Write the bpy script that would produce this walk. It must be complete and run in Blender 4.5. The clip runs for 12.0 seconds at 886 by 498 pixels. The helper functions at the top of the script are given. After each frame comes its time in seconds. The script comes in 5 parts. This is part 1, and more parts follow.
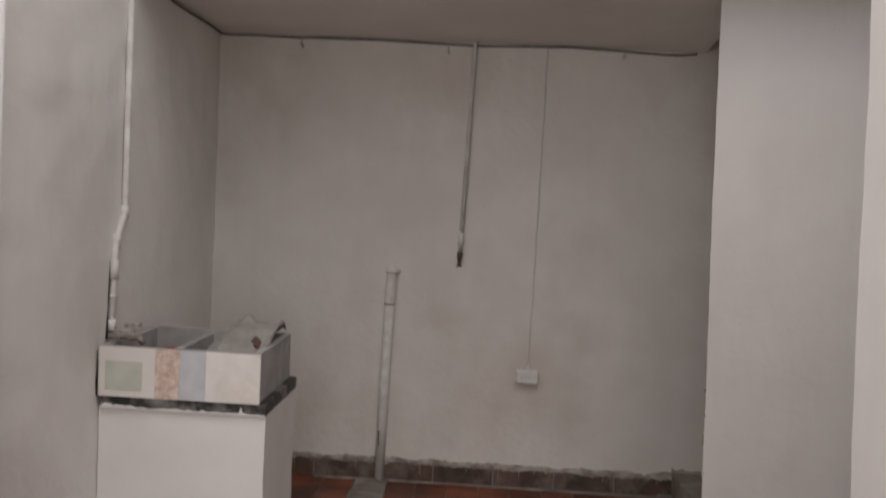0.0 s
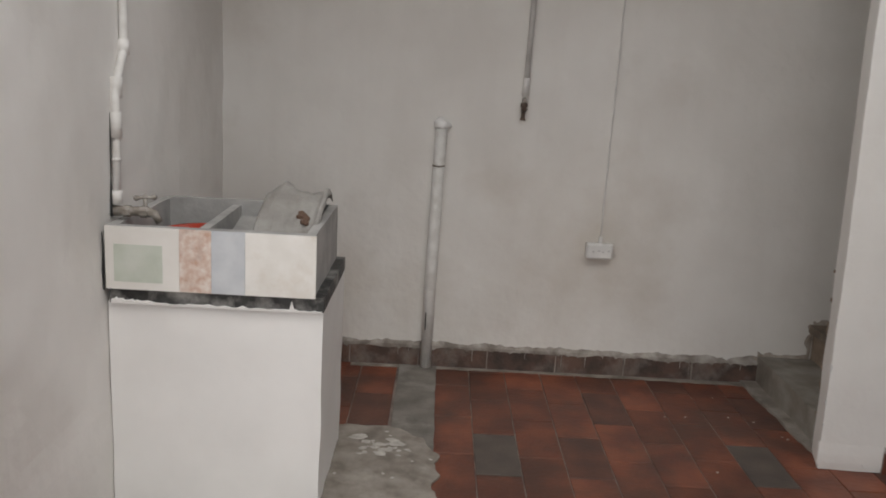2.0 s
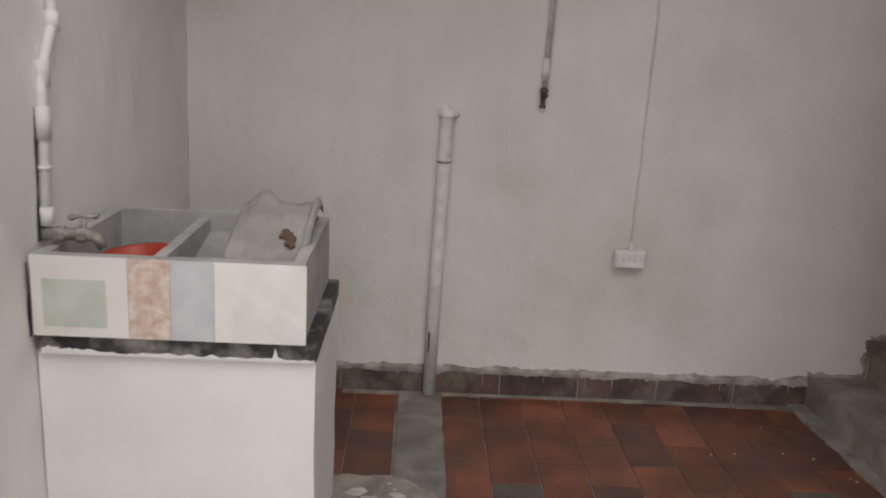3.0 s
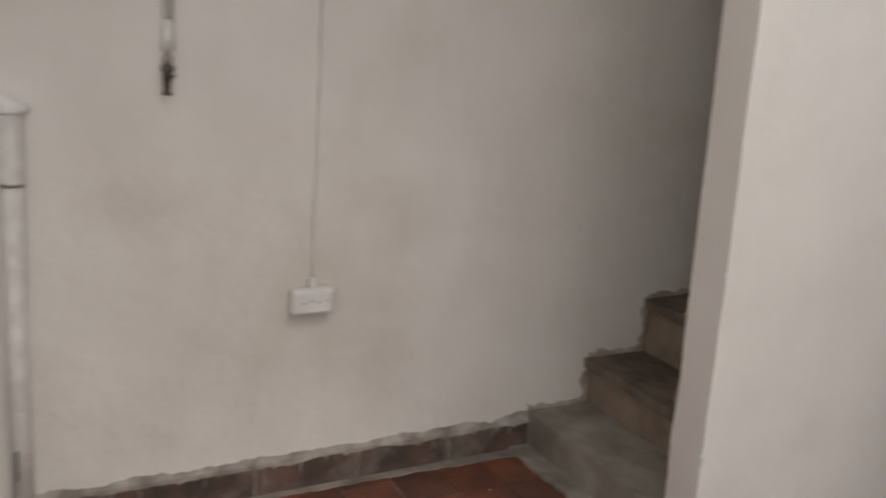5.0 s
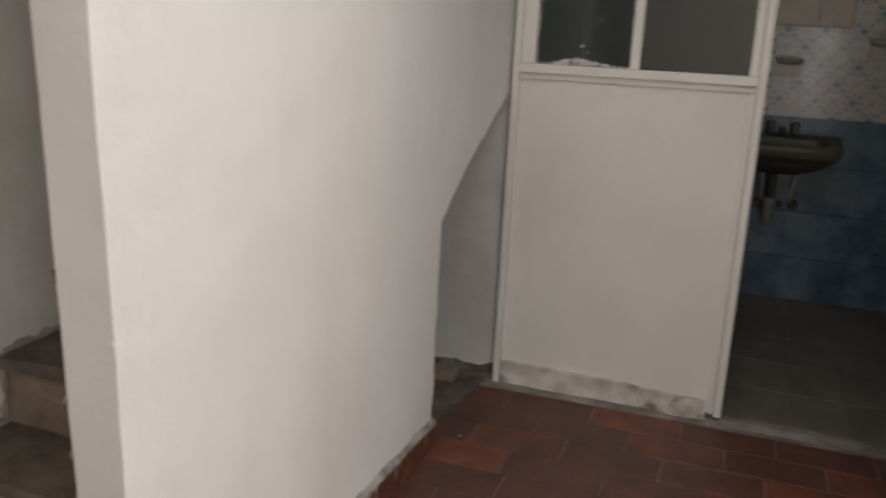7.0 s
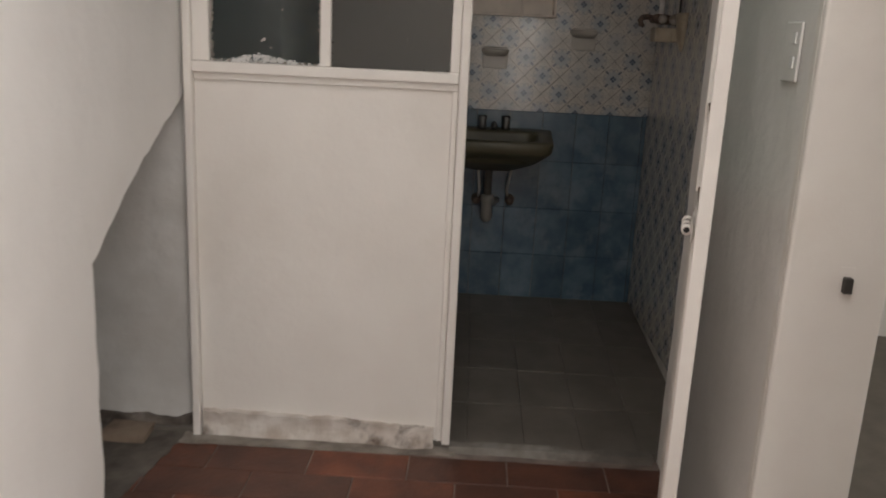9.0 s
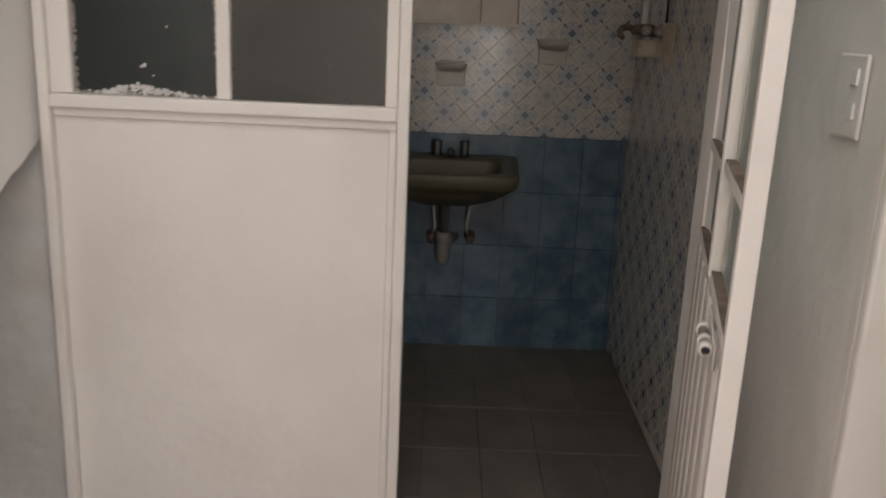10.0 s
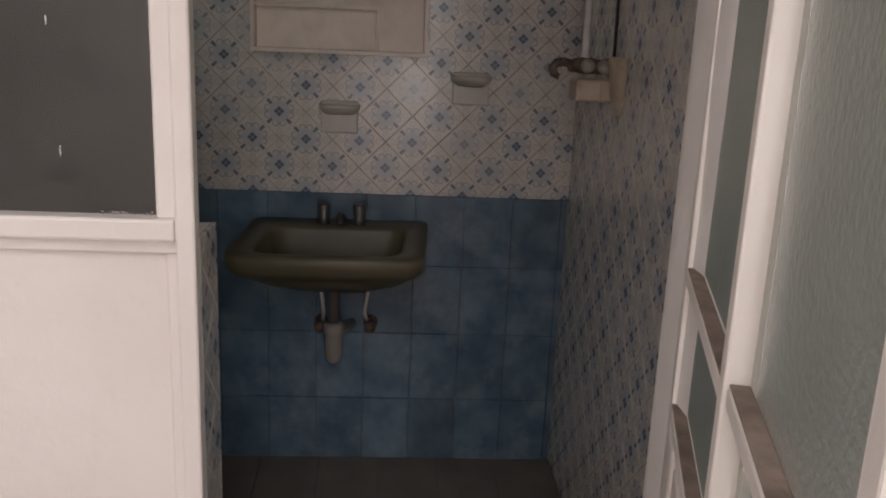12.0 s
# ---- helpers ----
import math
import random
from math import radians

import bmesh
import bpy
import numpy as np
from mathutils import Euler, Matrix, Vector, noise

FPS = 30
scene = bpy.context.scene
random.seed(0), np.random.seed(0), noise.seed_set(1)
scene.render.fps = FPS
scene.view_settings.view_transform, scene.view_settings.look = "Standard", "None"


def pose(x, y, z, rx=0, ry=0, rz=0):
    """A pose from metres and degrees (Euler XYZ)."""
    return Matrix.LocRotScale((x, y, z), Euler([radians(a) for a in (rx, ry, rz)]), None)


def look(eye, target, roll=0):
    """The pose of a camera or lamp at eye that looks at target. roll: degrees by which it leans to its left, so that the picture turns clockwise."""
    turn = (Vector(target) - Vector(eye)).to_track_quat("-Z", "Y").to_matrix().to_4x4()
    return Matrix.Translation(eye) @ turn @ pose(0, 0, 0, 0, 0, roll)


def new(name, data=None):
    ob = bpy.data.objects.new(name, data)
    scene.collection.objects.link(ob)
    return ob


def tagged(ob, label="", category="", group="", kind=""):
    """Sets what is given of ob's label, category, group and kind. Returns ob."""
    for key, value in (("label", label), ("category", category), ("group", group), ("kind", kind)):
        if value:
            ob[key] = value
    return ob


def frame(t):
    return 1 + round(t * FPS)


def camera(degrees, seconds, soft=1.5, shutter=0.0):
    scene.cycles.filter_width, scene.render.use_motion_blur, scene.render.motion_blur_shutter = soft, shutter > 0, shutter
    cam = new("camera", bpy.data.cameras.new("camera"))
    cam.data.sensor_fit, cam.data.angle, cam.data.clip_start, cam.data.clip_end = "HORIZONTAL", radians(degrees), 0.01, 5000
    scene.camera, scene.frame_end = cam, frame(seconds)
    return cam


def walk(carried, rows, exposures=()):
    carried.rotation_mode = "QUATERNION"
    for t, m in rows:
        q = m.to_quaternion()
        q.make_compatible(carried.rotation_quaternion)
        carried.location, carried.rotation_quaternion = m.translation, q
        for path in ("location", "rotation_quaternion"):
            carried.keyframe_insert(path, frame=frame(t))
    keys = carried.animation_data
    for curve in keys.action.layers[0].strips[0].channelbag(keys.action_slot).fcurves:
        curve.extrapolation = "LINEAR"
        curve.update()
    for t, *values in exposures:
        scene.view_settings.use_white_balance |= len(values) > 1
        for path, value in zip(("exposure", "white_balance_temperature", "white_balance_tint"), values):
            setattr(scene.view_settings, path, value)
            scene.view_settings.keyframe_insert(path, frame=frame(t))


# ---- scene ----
cam = camera(55.2, 12.0, soft=1.8, shutter=0.5)
PATH = [
    (0, (0.491, 0.836, 1.46), (0.416, 2.832, 1.359), 2.9),
    (0.5, (0.487, 0.967, 1.436), (0.435, 2.95, 1.181), 3.2),
    (1, (0.352, 1.137, 1.416), (0.313, 3.105, 1.066), 3.0),
    (1.5, (0.181, 1.292, 1.416), (0.167, 3.251, 1.011), 3.1),
    (2, (0.066, 1.539, 1.396), (0.084, 3.49, 0.956), 3.2),
    (2.5, (-0.013, 1.818, 1.39), (0.033, 3.761, 0.919), 3.3),
    (2.7, (-0.052, 1.935, 1.39), (0.007, 3.875, 0.909), 3.2),
    (4.3, (0.049, 2.726, 1.343), (0.432, 4.628, 0.857), 3.4),
    (4.5, (0.014, 2.859, 1.336), (0.563, 4.721, 0.855), 4.0),
    (5, (0.056, 3.063, 1.338), (0.961, 4.778, 0.85), 4.0),
    (5.5, (0.226, 3.239, 1.355), (1.444, 4.745, 0.855), 3.9),
    (6, (0.353, 3.358, 1.37), (1.854, 4.579, 0.866), 3.6),
    (6.5, (0.419, 3.45, 1.386), (2.129, 4.355, 0.878), 3.5),
    (7, (0.448, 3.486, 1.371), (2.278, 4.12, 0.874), 2.8),
    (7.5, (0.443, 3.485, 1.367), (2.336, 3.903, 0.876), 2.8),
    (7.7, (0.454, 3.484, 1.369), (2.36, 3.836, 0.875), 2.7),
    (9.3, (1.082, 3.412, 1.416), (3.019, 3.431, 0.918), 2.7),
    (9.5, (1.209, 3.409, 1.442), (3.146, 3.415, 0.942), 2.6),
    (10, (1.509, 3.362, 1.462), (3.444, 3.342, 0.958), 2.6),
    (10.5, (1.807, 3.281, 1.495), (3.742, 3.241, 0.991), 2.6),
    (11, (2.042, 3.221, 1.516), (3.977, 3.166, 1.012), 2.4),
    (11.5, (2.275, 3.162, 1.554), (4.211, 3.08, 1.06), 2.5),
    (12, (2.338, 3.149, 1.548), (4.274, 3.029, 1.059), 2.5),
]
walk(cam, [(t, look(eye, target, roll)) for t, eye, target, roll in PATH],
     exposures=((0.0, -1.6, 6800, 16), (0.6, -1.37, 6700, 12), (1.2, -1.18, 6520, 9), (2.7, -1.13, 6550, 10), (4.5, -0.96, 6780, 12), (5.5, -0.86, 6800, 11),
                (6.5, -0.54, 6780, 11), (7.5, -0.53, 6780, 11), (9.5, 0.01, 6950, 13), (10.2, 0.03, 6950, 14), (11.0, 0.08, 6900, 15), (12.0, 0.40, 6820, 19)))

# ---------------------------------------------------------------- light
OPEN_X = 2.7   # how far the open roof over the passage reaches
world = bpy.data.worlds.new("world")
scene.world = world
world.use_nodes = True
wn = world.node_tree.nodes
sky = wn.new("ShaderNodeTexSky")
sky.sky_type, sky.sun_disc = "NISHITA", False
sky.sun_elevation, sky.sun_rotation = radians(53), radians(157)
world.node_tree.links.new(sky.outputs[0], wn["Background"].inputs[0])
wn["Background"].inputs[1].default_value = 0.08

sun = new("sun", bpy.data.lights.new("sun", "SUN"))
sun.data.energy, sun.data.angle, sun.data.color = 0.9, radians(24), (1.0, 0.95, 0.88)
sun.matrix_world = look((1.3, -3.0, 4.3), (0, 0, 0))

# daylight that falls through the open roof over the passage
roof_light = new("roof_light", bpy.data.lights.new("roof_light", "AREA"))
roof_light.data.shape, roof_light.data.size, roof_light.data.size_y = "RECTANGLE", 1.5, 2.9
roof_light.data.energy, roof_light.data.color = 55, (0.97, 0.96, 0.94)
roof_light.matrix_world = pose(-0.05, 1.75, 2.95, 0, 0, 0)
yard_light = new("yard_light", bpy.data.lights.new("yard_light", "AREA"))
yard_light.data.shape, yard_light.data.size, yard_light.data.size_y = "RECTANGLE", 3.0, 1.1
yard_light.data.energy, yard_light.data.color = 29, (0.97, 0.96, 0.94)
yard_light.matrix_world = pose(0.85, 3.45, 2.95, 0, 0, 0)
# daylight from the window in the side wall of the passage
window_light = new("window_light", bpy.data.lights.new("window_light", "AREA"))
window_light.data.shape, window_light.data.size, window_light.data.size_y = "RECTANGLE", 1.6, 1.7
window_light.data.energy, window_light.data.color = 38, (0.97, 0.96, 0.94)
window_light.matrix_world = look((-0.93, 2.17, 1.35), (1.5, 2.17, 1.35))
# daylight that comes in by the wide doorway at the end of the passage
door_light = new("door_light", bpy.data.lights.new("door_light", "AREA"))
door_light.data.shape, door_light.data.size, door_light.data.size_y = "RECTANGLE", 1.9, 2.1
door_light.data.energy, door_light.data.color = 70, (0.97, 0.96, 0.94)
door_light.matrix_world = look((0.24, -1.40, 1.10), (0.24, 2.0, 1.10))

# daylight from the window of the room beyond, which falls out through its doorway
room_light = new("room_light", bpy.data.lights.new("room_light", "AREA"))
room_light.data.shape, room_light.data.size, room_light.data.size_y = "RECTANGLE", 1.5, 1.25
room_light.data.energy, room_light.data.color = 34, (0.97, 0.96, 0.94)
room_light.matrix_world = look((2.31, -0.92, 1.40), (2.31, 2.0, 1.40))

# ---------------------------------------------------------------- materials
def material(name, c1, c2, scale=6.0, rough=0.7, bump=0.15, fine=90.0, metal=0.0, vary=0.0, stain=None, stain_amount=0.0, stain_at=(0.52, 0.72), streak=0.0):
    """A painted or mineral surface: two colours mixed by broad noise, fine grain in relief, and stains of their own shape."""
    m = bpy.data.materials.new(name)
    m.use_nodes = True
    n, l = m.node_tree.nodes, m.node_tree.links
    b = n["Principled BSDF"]
    geo = n.new("ShaderNodeNewGeometry")
    big = n.new("ShaderNodeTexNoise")
    big.inputs["Scale"].default_value, big.inputs["Detail"].default_value = scale, 6
    l.new(geo.outputs["Position"], big.inputs["Vector"])
    ramp = n.new("ShaderNodeValToRGB")
    ramp.color_ramp.elements[0].position, ramp.color_ramp.elements[1].position = 0.35, 0.68
    ramp.color_ramp.elements[0].color, ramp.color_ramp.elements[1].color = (*c1, 1), (*c2, 1)
    l.new(big.outputs["Fac"], ramp.inputs[0])
    out = ramp.outputs[0]
    if stain:
        st = n.new("ShaderNodeTexNoise")
        st.inputs["Scale"].default_value, st.inputs["Detail"].default_value, st.inputs["Roughness"].default_value = scale * 0.45, 9, 0.62
        l.new(geo.outputs["Position"], st.inputs["Vector"])
        sr = n.new("ShaderNodeValToRGB")
        sr.color_ramp.elements[0].position, sr.color_ramp.elements[1].position = stain_at
        sr.color_ramp.elements[1].color = (stain_amount,) * 3 + (1,)
        l.new(st.outputs["Fac"], sr.inputs[0])
        mix = n.new("ShaderNodeMix")
        mix.data_type = "RGBA"
        l.new(sr.outputs[0], mix.inputs[0])
        l.new(out, mix.inputs[6])
        mix.inputs[7].default_value = (*stain, 1)
        out = mix.outputs[2]
    if streak:
        # faint runs where water and the brush went down the wall
        place = n.new("ShaderNodeMapping")
        place.inputs["Scale"].default_value = (5, 5, 0.7)
        l.new(geo.outputs["Position"], place.inputs["Vector"])
        runs = n.new("ShaderNodeTexNoise")
        runs.inputs["Scale"].default_value, runs.inputs["Detail"].default_value = 1.6, 7
        l.new(place.outputs[0], runs.inputs["Vector"])
        rr = n.new("ShaderNodeMapRange")
        rr.inputs[1].default_value, rr.inputs[2].default_value, rr.inputs[3].default_value, rr.inputs[4].default_value = 0.46, 0.74, 0.0, streak
        l.new(runs.outputs["Fac"], rr.inputs[0])
        mix = n.new("ShaderNodeMix")
        mix.data_type = "RGBA"
        l.new(rr.outputs[0], mix.inputs[0])
        l.new(out, mix.inputs[6])
        mix.inputs[7].default_value = (0.50, 0.46, 0.41, 1)
        out = mix.outputs[2]
    if vary:
        info = n.new("ShaderNodeObjectInfo")
        hsv = n.new("ShaderNodeHueSaturation")
        rng = n.new("ShaderNodeMapRange")
        rng.inputs[3].default_value, rng.inputs[4].default_value = 1 - vary, 1 + vary
        l.new(info.outputs["Random"], rng.inputs[0])
        l.new(rng.outputs[0], hsv.inputs["Value"])
        l.new(out, hsv.inputs["Color"])
        out = hsv.outputs[0]
    l.new(out, b.inputs["Base Color"])
    b.inputs["Roughness"].default_value, b.inputs["Metallic"].default_value = rough, metal
    grain = n.new("ShaderNodeTexNoise")
    grain.inputs["Scale"].default_value, grain.inputs["Detail"].default_value = fine, 8
    l.new(geo.outputs["Position"], grain.inputs["Vector"])
    bp = n.new("ShaderNodeBump")
    bp.inputs["Strength"].default_value, bp.inputs["Distance"].default_value = bump, 0.01
    l.new(grain.outputs["Fac"], bp.inputs["Height"])
    l.new(bp.outputs[0], b.inputs["Normal"])
    return m


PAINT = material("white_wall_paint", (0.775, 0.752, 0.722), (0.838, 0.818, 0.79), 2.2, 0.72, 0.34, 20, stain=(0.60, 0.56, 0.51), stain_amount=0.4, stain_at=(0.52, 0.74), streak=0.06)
OLD_PAINT = material("aged_wall_paint", (0.70, 0.67, 0.63), (0.785, 0.762, 0.725), 2.2, 0.75, 0.40, 24, stain=(0.53, 0.47, 0.40), stain_amount=0.65, stain_at=(0.50, 0.72), streak=0.11)
PLASTER = material("ceiling_plaster", (0.68, 0.64, 0.59), (0.76, 0.72, 0.67), 2.0, 0.85, 0.2, 30)
CEMENT = material("cement", (0.150, 0.136, 0.120), (0.235, 0.217, 0.193), 9, 0.85, 0.4, 60, stain=(0.5, 0.48, 0.44), stain_amount=0.5)
GROUT = material("grout", (0.13, 0.10, 0.085), (0.34, 0.285, 0.25), 7, 0.9, 0.4, 80)
TERRACOTTA = material("terracotta", (0.120, 0.040, 0.025), (0.240, 0.078, 0.041), 6, 0.5, 0.3, 60, vary=0.22, stain=(0.055, 0.035, 0.027), stain_amount=0.7, stain_at=(0.47, 0.66))
WHITE_METAL = material("white_enamel", (0.74, 0.70, 0.66), (0.79, 0.755, 0.71), 5, 0.45, 0.1, 50, stain=(0.6, 0.52, 0.44), stain_amount=0.3)
BLUE_TILE = material("blue_glazed_tile", (0.068, 0.118, 0.168), (0.115, 0.182, 0.236), 12, 0.22, 0.12, 18, vary=0.13, stain=(0.20, 0.255, 0.30), stain_amount=0.75)
FLOOR_TILE = material("bath_floor_tile", (0.128, 0.114, 0.096), (0.170, 0.152, 0.130), 8, 0.5, 0.1, 50, vary=0.06)
STEP = material("worn_step", (0.18, 0.131, 0.095), (0.30, 0.226, 0.168), 10, 0.85, 0.5, 45, stain=(0.35, 0.29, 0.23), stain_amount=0.5)


def simple(name, color, rough=0.5, metal=0.0, **kw):
    dark = tuple(c * 0.86 for c in color)
    return material(name, dark, color, kw.pop("scale", 14), rough, kw.pop("bump", 0.08), kw.pop("fine", 70), metal, **kw)


PANEL = material("panel_paint", (0.74, 0.70, 0.655), (0.80, 0.765, 0.72), 2.5, 0.7, 0.2, 30, stain=(0.62, 0.565, 0.50), stain_amount=0.4)
WHITE_PAINT = material("fresh_white_paint", (0.80, 0.79, 0.775), (0.86, 0.85, 0.835), 4, 0.65, 0.10, 18)
PAINT_LUMP = simple("crumbled_paint", (0.72, 0.71, 0.69), 0.85, bump=0.6, fine=140)
PLINTH = material("peeling_plinth", (0.50, 0.43, 0.37), (0.76, 0.72, 0.67), 11, 0.85, 0.6, 55, stain=(0.12, 0.08, 0.058), stain_amount=0.9, stain_at=(0.53, 0.64))
CEMENT_STEP = material("worn_cement", (0.21, 0.185, 0.155), (0.34, 0.315, 0.275), 8, 0.85, 0.45, 50, stain=(0.12, 0.095, 0.075), stain_amount=0.75)
TREAD = material("dark_tread", (0.095, 0.074, 0.057), (0.20, 0.158, 0.122), 12, 0.85, 0.5, 50, stain=(0.2, 0.17, 0.14), stain_amount=0.5)
BLACK_STONE = material("black_stone", (0.018, 0.018, 0.018), (0.05, 0.05, 0.048), 18, 0.6, 0.35, 60, stain=(0.42, 0.41, 0.39), stain_amount=0.75)
TUB_CEMENT = material("tub_cement", (0.32, 0.315, 0.305), (0.47, 0.46, 0.445), 9, 0.8, 0.25, 60, stain=(0.52, 0.51, 0.49), stain_amount=0.5)
TILE_WHITE = material("white_facing", (0.75, 0.725, 0.685), (0.82, 0.80, 0.765), 8, 0.35, 0.05, 60, stain=(0.6, 0.53, 0.46), stain_amount=0.35)
TILE_GREEN = material("green_facing", (0.51, 0.555, 0.475), (0.59, 0.63, 0.555), 16, 0.4, 0.05, 60, stain=(0.68, 0.68, 0.64), stain_amount=0.5)
TILE_ORANGE = material("orange_facing", (0.76, 0.68, 0.62), (0.57, 0.37, 0.28), 40, 0.35, 0.05, 60, stain=(0.46, 0.31, 0.25), stain_amount=0.8)
TILE_BLUE = material("blue_facing", (0.52, 0.545, 0.58), (0.61, 0.63, 0.655), 18, 0.35, 0.05, 60, stain=(0.66, 0.65, 0.63), stain_amount=0.5)
TILE_CREAM = material("cream_facing", (0.76, 0.735, 0.69), (0.83, 0.81, 0.775), 14, 0.35, 0.05, 60, stain=(0.60, 0.52, 0.42), stain_amount=0.55)
CLOTH = material("grey_rag", (0.30, 0.285, 0.265), (0.42, 0.405, 0.38), 10, 0.95, 0.5, 160, stain=(0.24, 0.215, 0.19), stain_amount=0.5)
RUST = simple("rust_brown", (0.14, 0.085, 0.06), 0.9, bump=0.4)
TAP_BROWN = material("rusty_brass", (0.060, 0.045, 0.038), (0.20, 0.145, 0.11), 60, 0.6, 0.4, 150, metal=0.3)
RED_PLASTIC = simple("red_plastic", (0.46, 0.050, 0.022), 0.45)
PVC = material("painted_pipe", (0.64, 0.62, 0.59), (0.76, 0.745, 0.72), 20, 0.55, 0.15, 60, stain=(0.42, 0.38, 0.34), stain_amount=0.45)
PIPE_GREY = material("painted_supply_pipe", (0.50, 0.485, 0.465), (0.68, 0.665, 0.64), 16, 0.6, 0.2, 60)
THIN_PAINT = simple("thin_paint", (0.50, 0.505, 0.46), 0.6)
TRAP_GREY = simple("dirty_grey_plastic", (0.27, 0.25, 0.225), 0.5)
PIPE_DARK = simple("grey_plastic", (0.13, 0.115, 0.10), 0.5)
OLD_BRASS = material("old_brass", (0.22, 0.19, 0.16), (0.42, 0.39, 0.355), 40, 0.55, 0.4, 120, metal=0.35)
OLD_BLACK = simple("blackened_metal", (0.05, 0.045, 0.042), 0.5, 0.5)
LEDGE_DIRT = material("brown_ledge_dirt", (0.15, 0.11, 0.09), (0.27, 0.21, 0.175), 22, 0.9, 0.4, 80)
BLACK = simple("black", (0.02, 0.02, 0.02), 0.7)
SOCKET_WHITE = simple("socket_plastic", (0.78, 0.765, 0.74), 0.4)
GREY_SLOT = simple("grey_slot", (0.50, 0.485, 0.47), 0.6)
CABLE = simple("painted_cable", (0.72, 0.70, 0.67), 0.6)
# greyish plaster, toned down further for the shade below the stair soffit
SHADED_PLASTER = material("shaded_grey_plaster", (0.50, 0.485, 0.46), (0.62, 0.605, 0.58), 4, 0.85, 0.3, 30, stain=(0.40, 0.37, 0.33), stain_amount=0.5)
BATH_GROUT = material("pale_grout", (0.30, 0.255, 0.205), (0.42, 0.37, 0.30), 12, 0.9, 0.2, 60)
# lighter copy of the grout, with the side wall's grazing sheen in its colour
SHEEN_GROUT = material("sheen_grout", (0.50, 0.47, 0.43), (0.64, 0.61, 0.57), 12, 0.9, 0.2, 60)
DARK_JOINT = material("dark_joint", (0.10, 0.09, 0.08), (0.22, 0.20, 0.18), 9, 0.85, 0.2, 60)
CHROME = simple("dull_chrome", (0.13, 0.125, 0.12), 0.4, 0.7)
OLIVE = material("olive_ceramic", (0.085, 0.074, 0.042), (0.105, 0.092, 0.054), 6, 0.45, 0.03, 60)
CAB_WHITE = simple("cabinet_white", (0.80, 0.71, 0.62), 0.45)
CERAMIC = simple("white_ceramic", (0.54, 0.505, 0.45), 0.3)
BEIGE_CERAMIC = material("beige_ceramic", (0.40, 0.33, 0.24), (0.50, 0.43, 0.33), 20, 0.4, 0.1, 60, stain=(0.14, 0.10, 0.07), stain_amount=0.7)


def glass(name, color, rough, alpha_mix, bump=0.0, scale=60.0, dust=(0.5, 0.5, 0.48), dust_amount=0.12):
    """Real glass with a film of dust that has its own shape."""
    m = bpy.data.materials.new(name)
    m.use_nodes = True
    n, l = m.node_tree.nodes, m.node_tree.links
    b = n["Principled BSDF"]
    b.inputs["Base Color"].default_value = (*color, 1)
    b.inputs["Transmission Weight"].default_value = 1.0
    b.inputs["Roughness"].default_value = rough
    b.inputs["IOR"].default_value = 1.45
    geo = n.new("ShaderNodeNewGeometry")
    tex = n.new("ShaderNodeTexNoise")
    tex.inputs["Scale"].default_value, tex.inputs["Detail"].default_value = scale, 5
    l.new(geo.outputs["Position"], tex.inputs["Vector"])
    bp = n.new("ShaderNodeBump")
    bp.inputs["Strength"].default_value, bp.inputs["Distance"].default_value = bump, 0.004
    l.new(tex.outputs["Fac"], bp.inputs["Height"])
    l.new(bp.outputs[0], b.inputs["Normal"])
    film = n.new("ShaderNodeBsdfDiffuse")
    film.inputs[0].default_value = (*dust, 1)
    cloud = n.new("ShaderNodeTexNoise")
    cloud.inputs["Scale"].default_value, cloud.inputs["Detail"].default_value = 16, 8
    l.new(geo.outputs["Position"], cloud.inputs["Vector"])
    rng = n.new("ShaderNodeMapRange")
    rng.inputs[1].default_value, rng.inputs[2].default_value = 0.3, 0.75
    rng.inputs[3].default_value, rng.inputs[4].default_value = dust_amount * alpha_mix, dust_amount
    l.new(cloud.outputs["Fac"], rng.inputs[0])
    mix = n.new("ShaderNodeMixShader")
    l.new(rng.outputs[0], mix.inputs[0])
    l.new(b.outputs[0], mix.inputs[1])
    l.new(film.outputs[0], mix.inputs[2])
    l.new(mix.outputs[0], n["Material Output"].inputs[0])
    return m


CLEAR_GLASS = glass("dusty_glass", (0.19, 0.285, 0.305), 0.08, 0.1, 0.02, 40, dust_amount=0.035)
OBSCURE_GLASS = glass("textured_glass", (0.27, 0.272, 0.252), 0.32, 0.3, 0.35, 420, dust=(0.5, 0.47, 0.43), dust_amount=0.085)
GREEN_GLASS = glass("green_frosted_glass", (0.67, 0.76, 0.70), 0.45, 0.85, 0.6, 110, dust=(0.34, 0.42, 0.365), dust_amount=0.34)


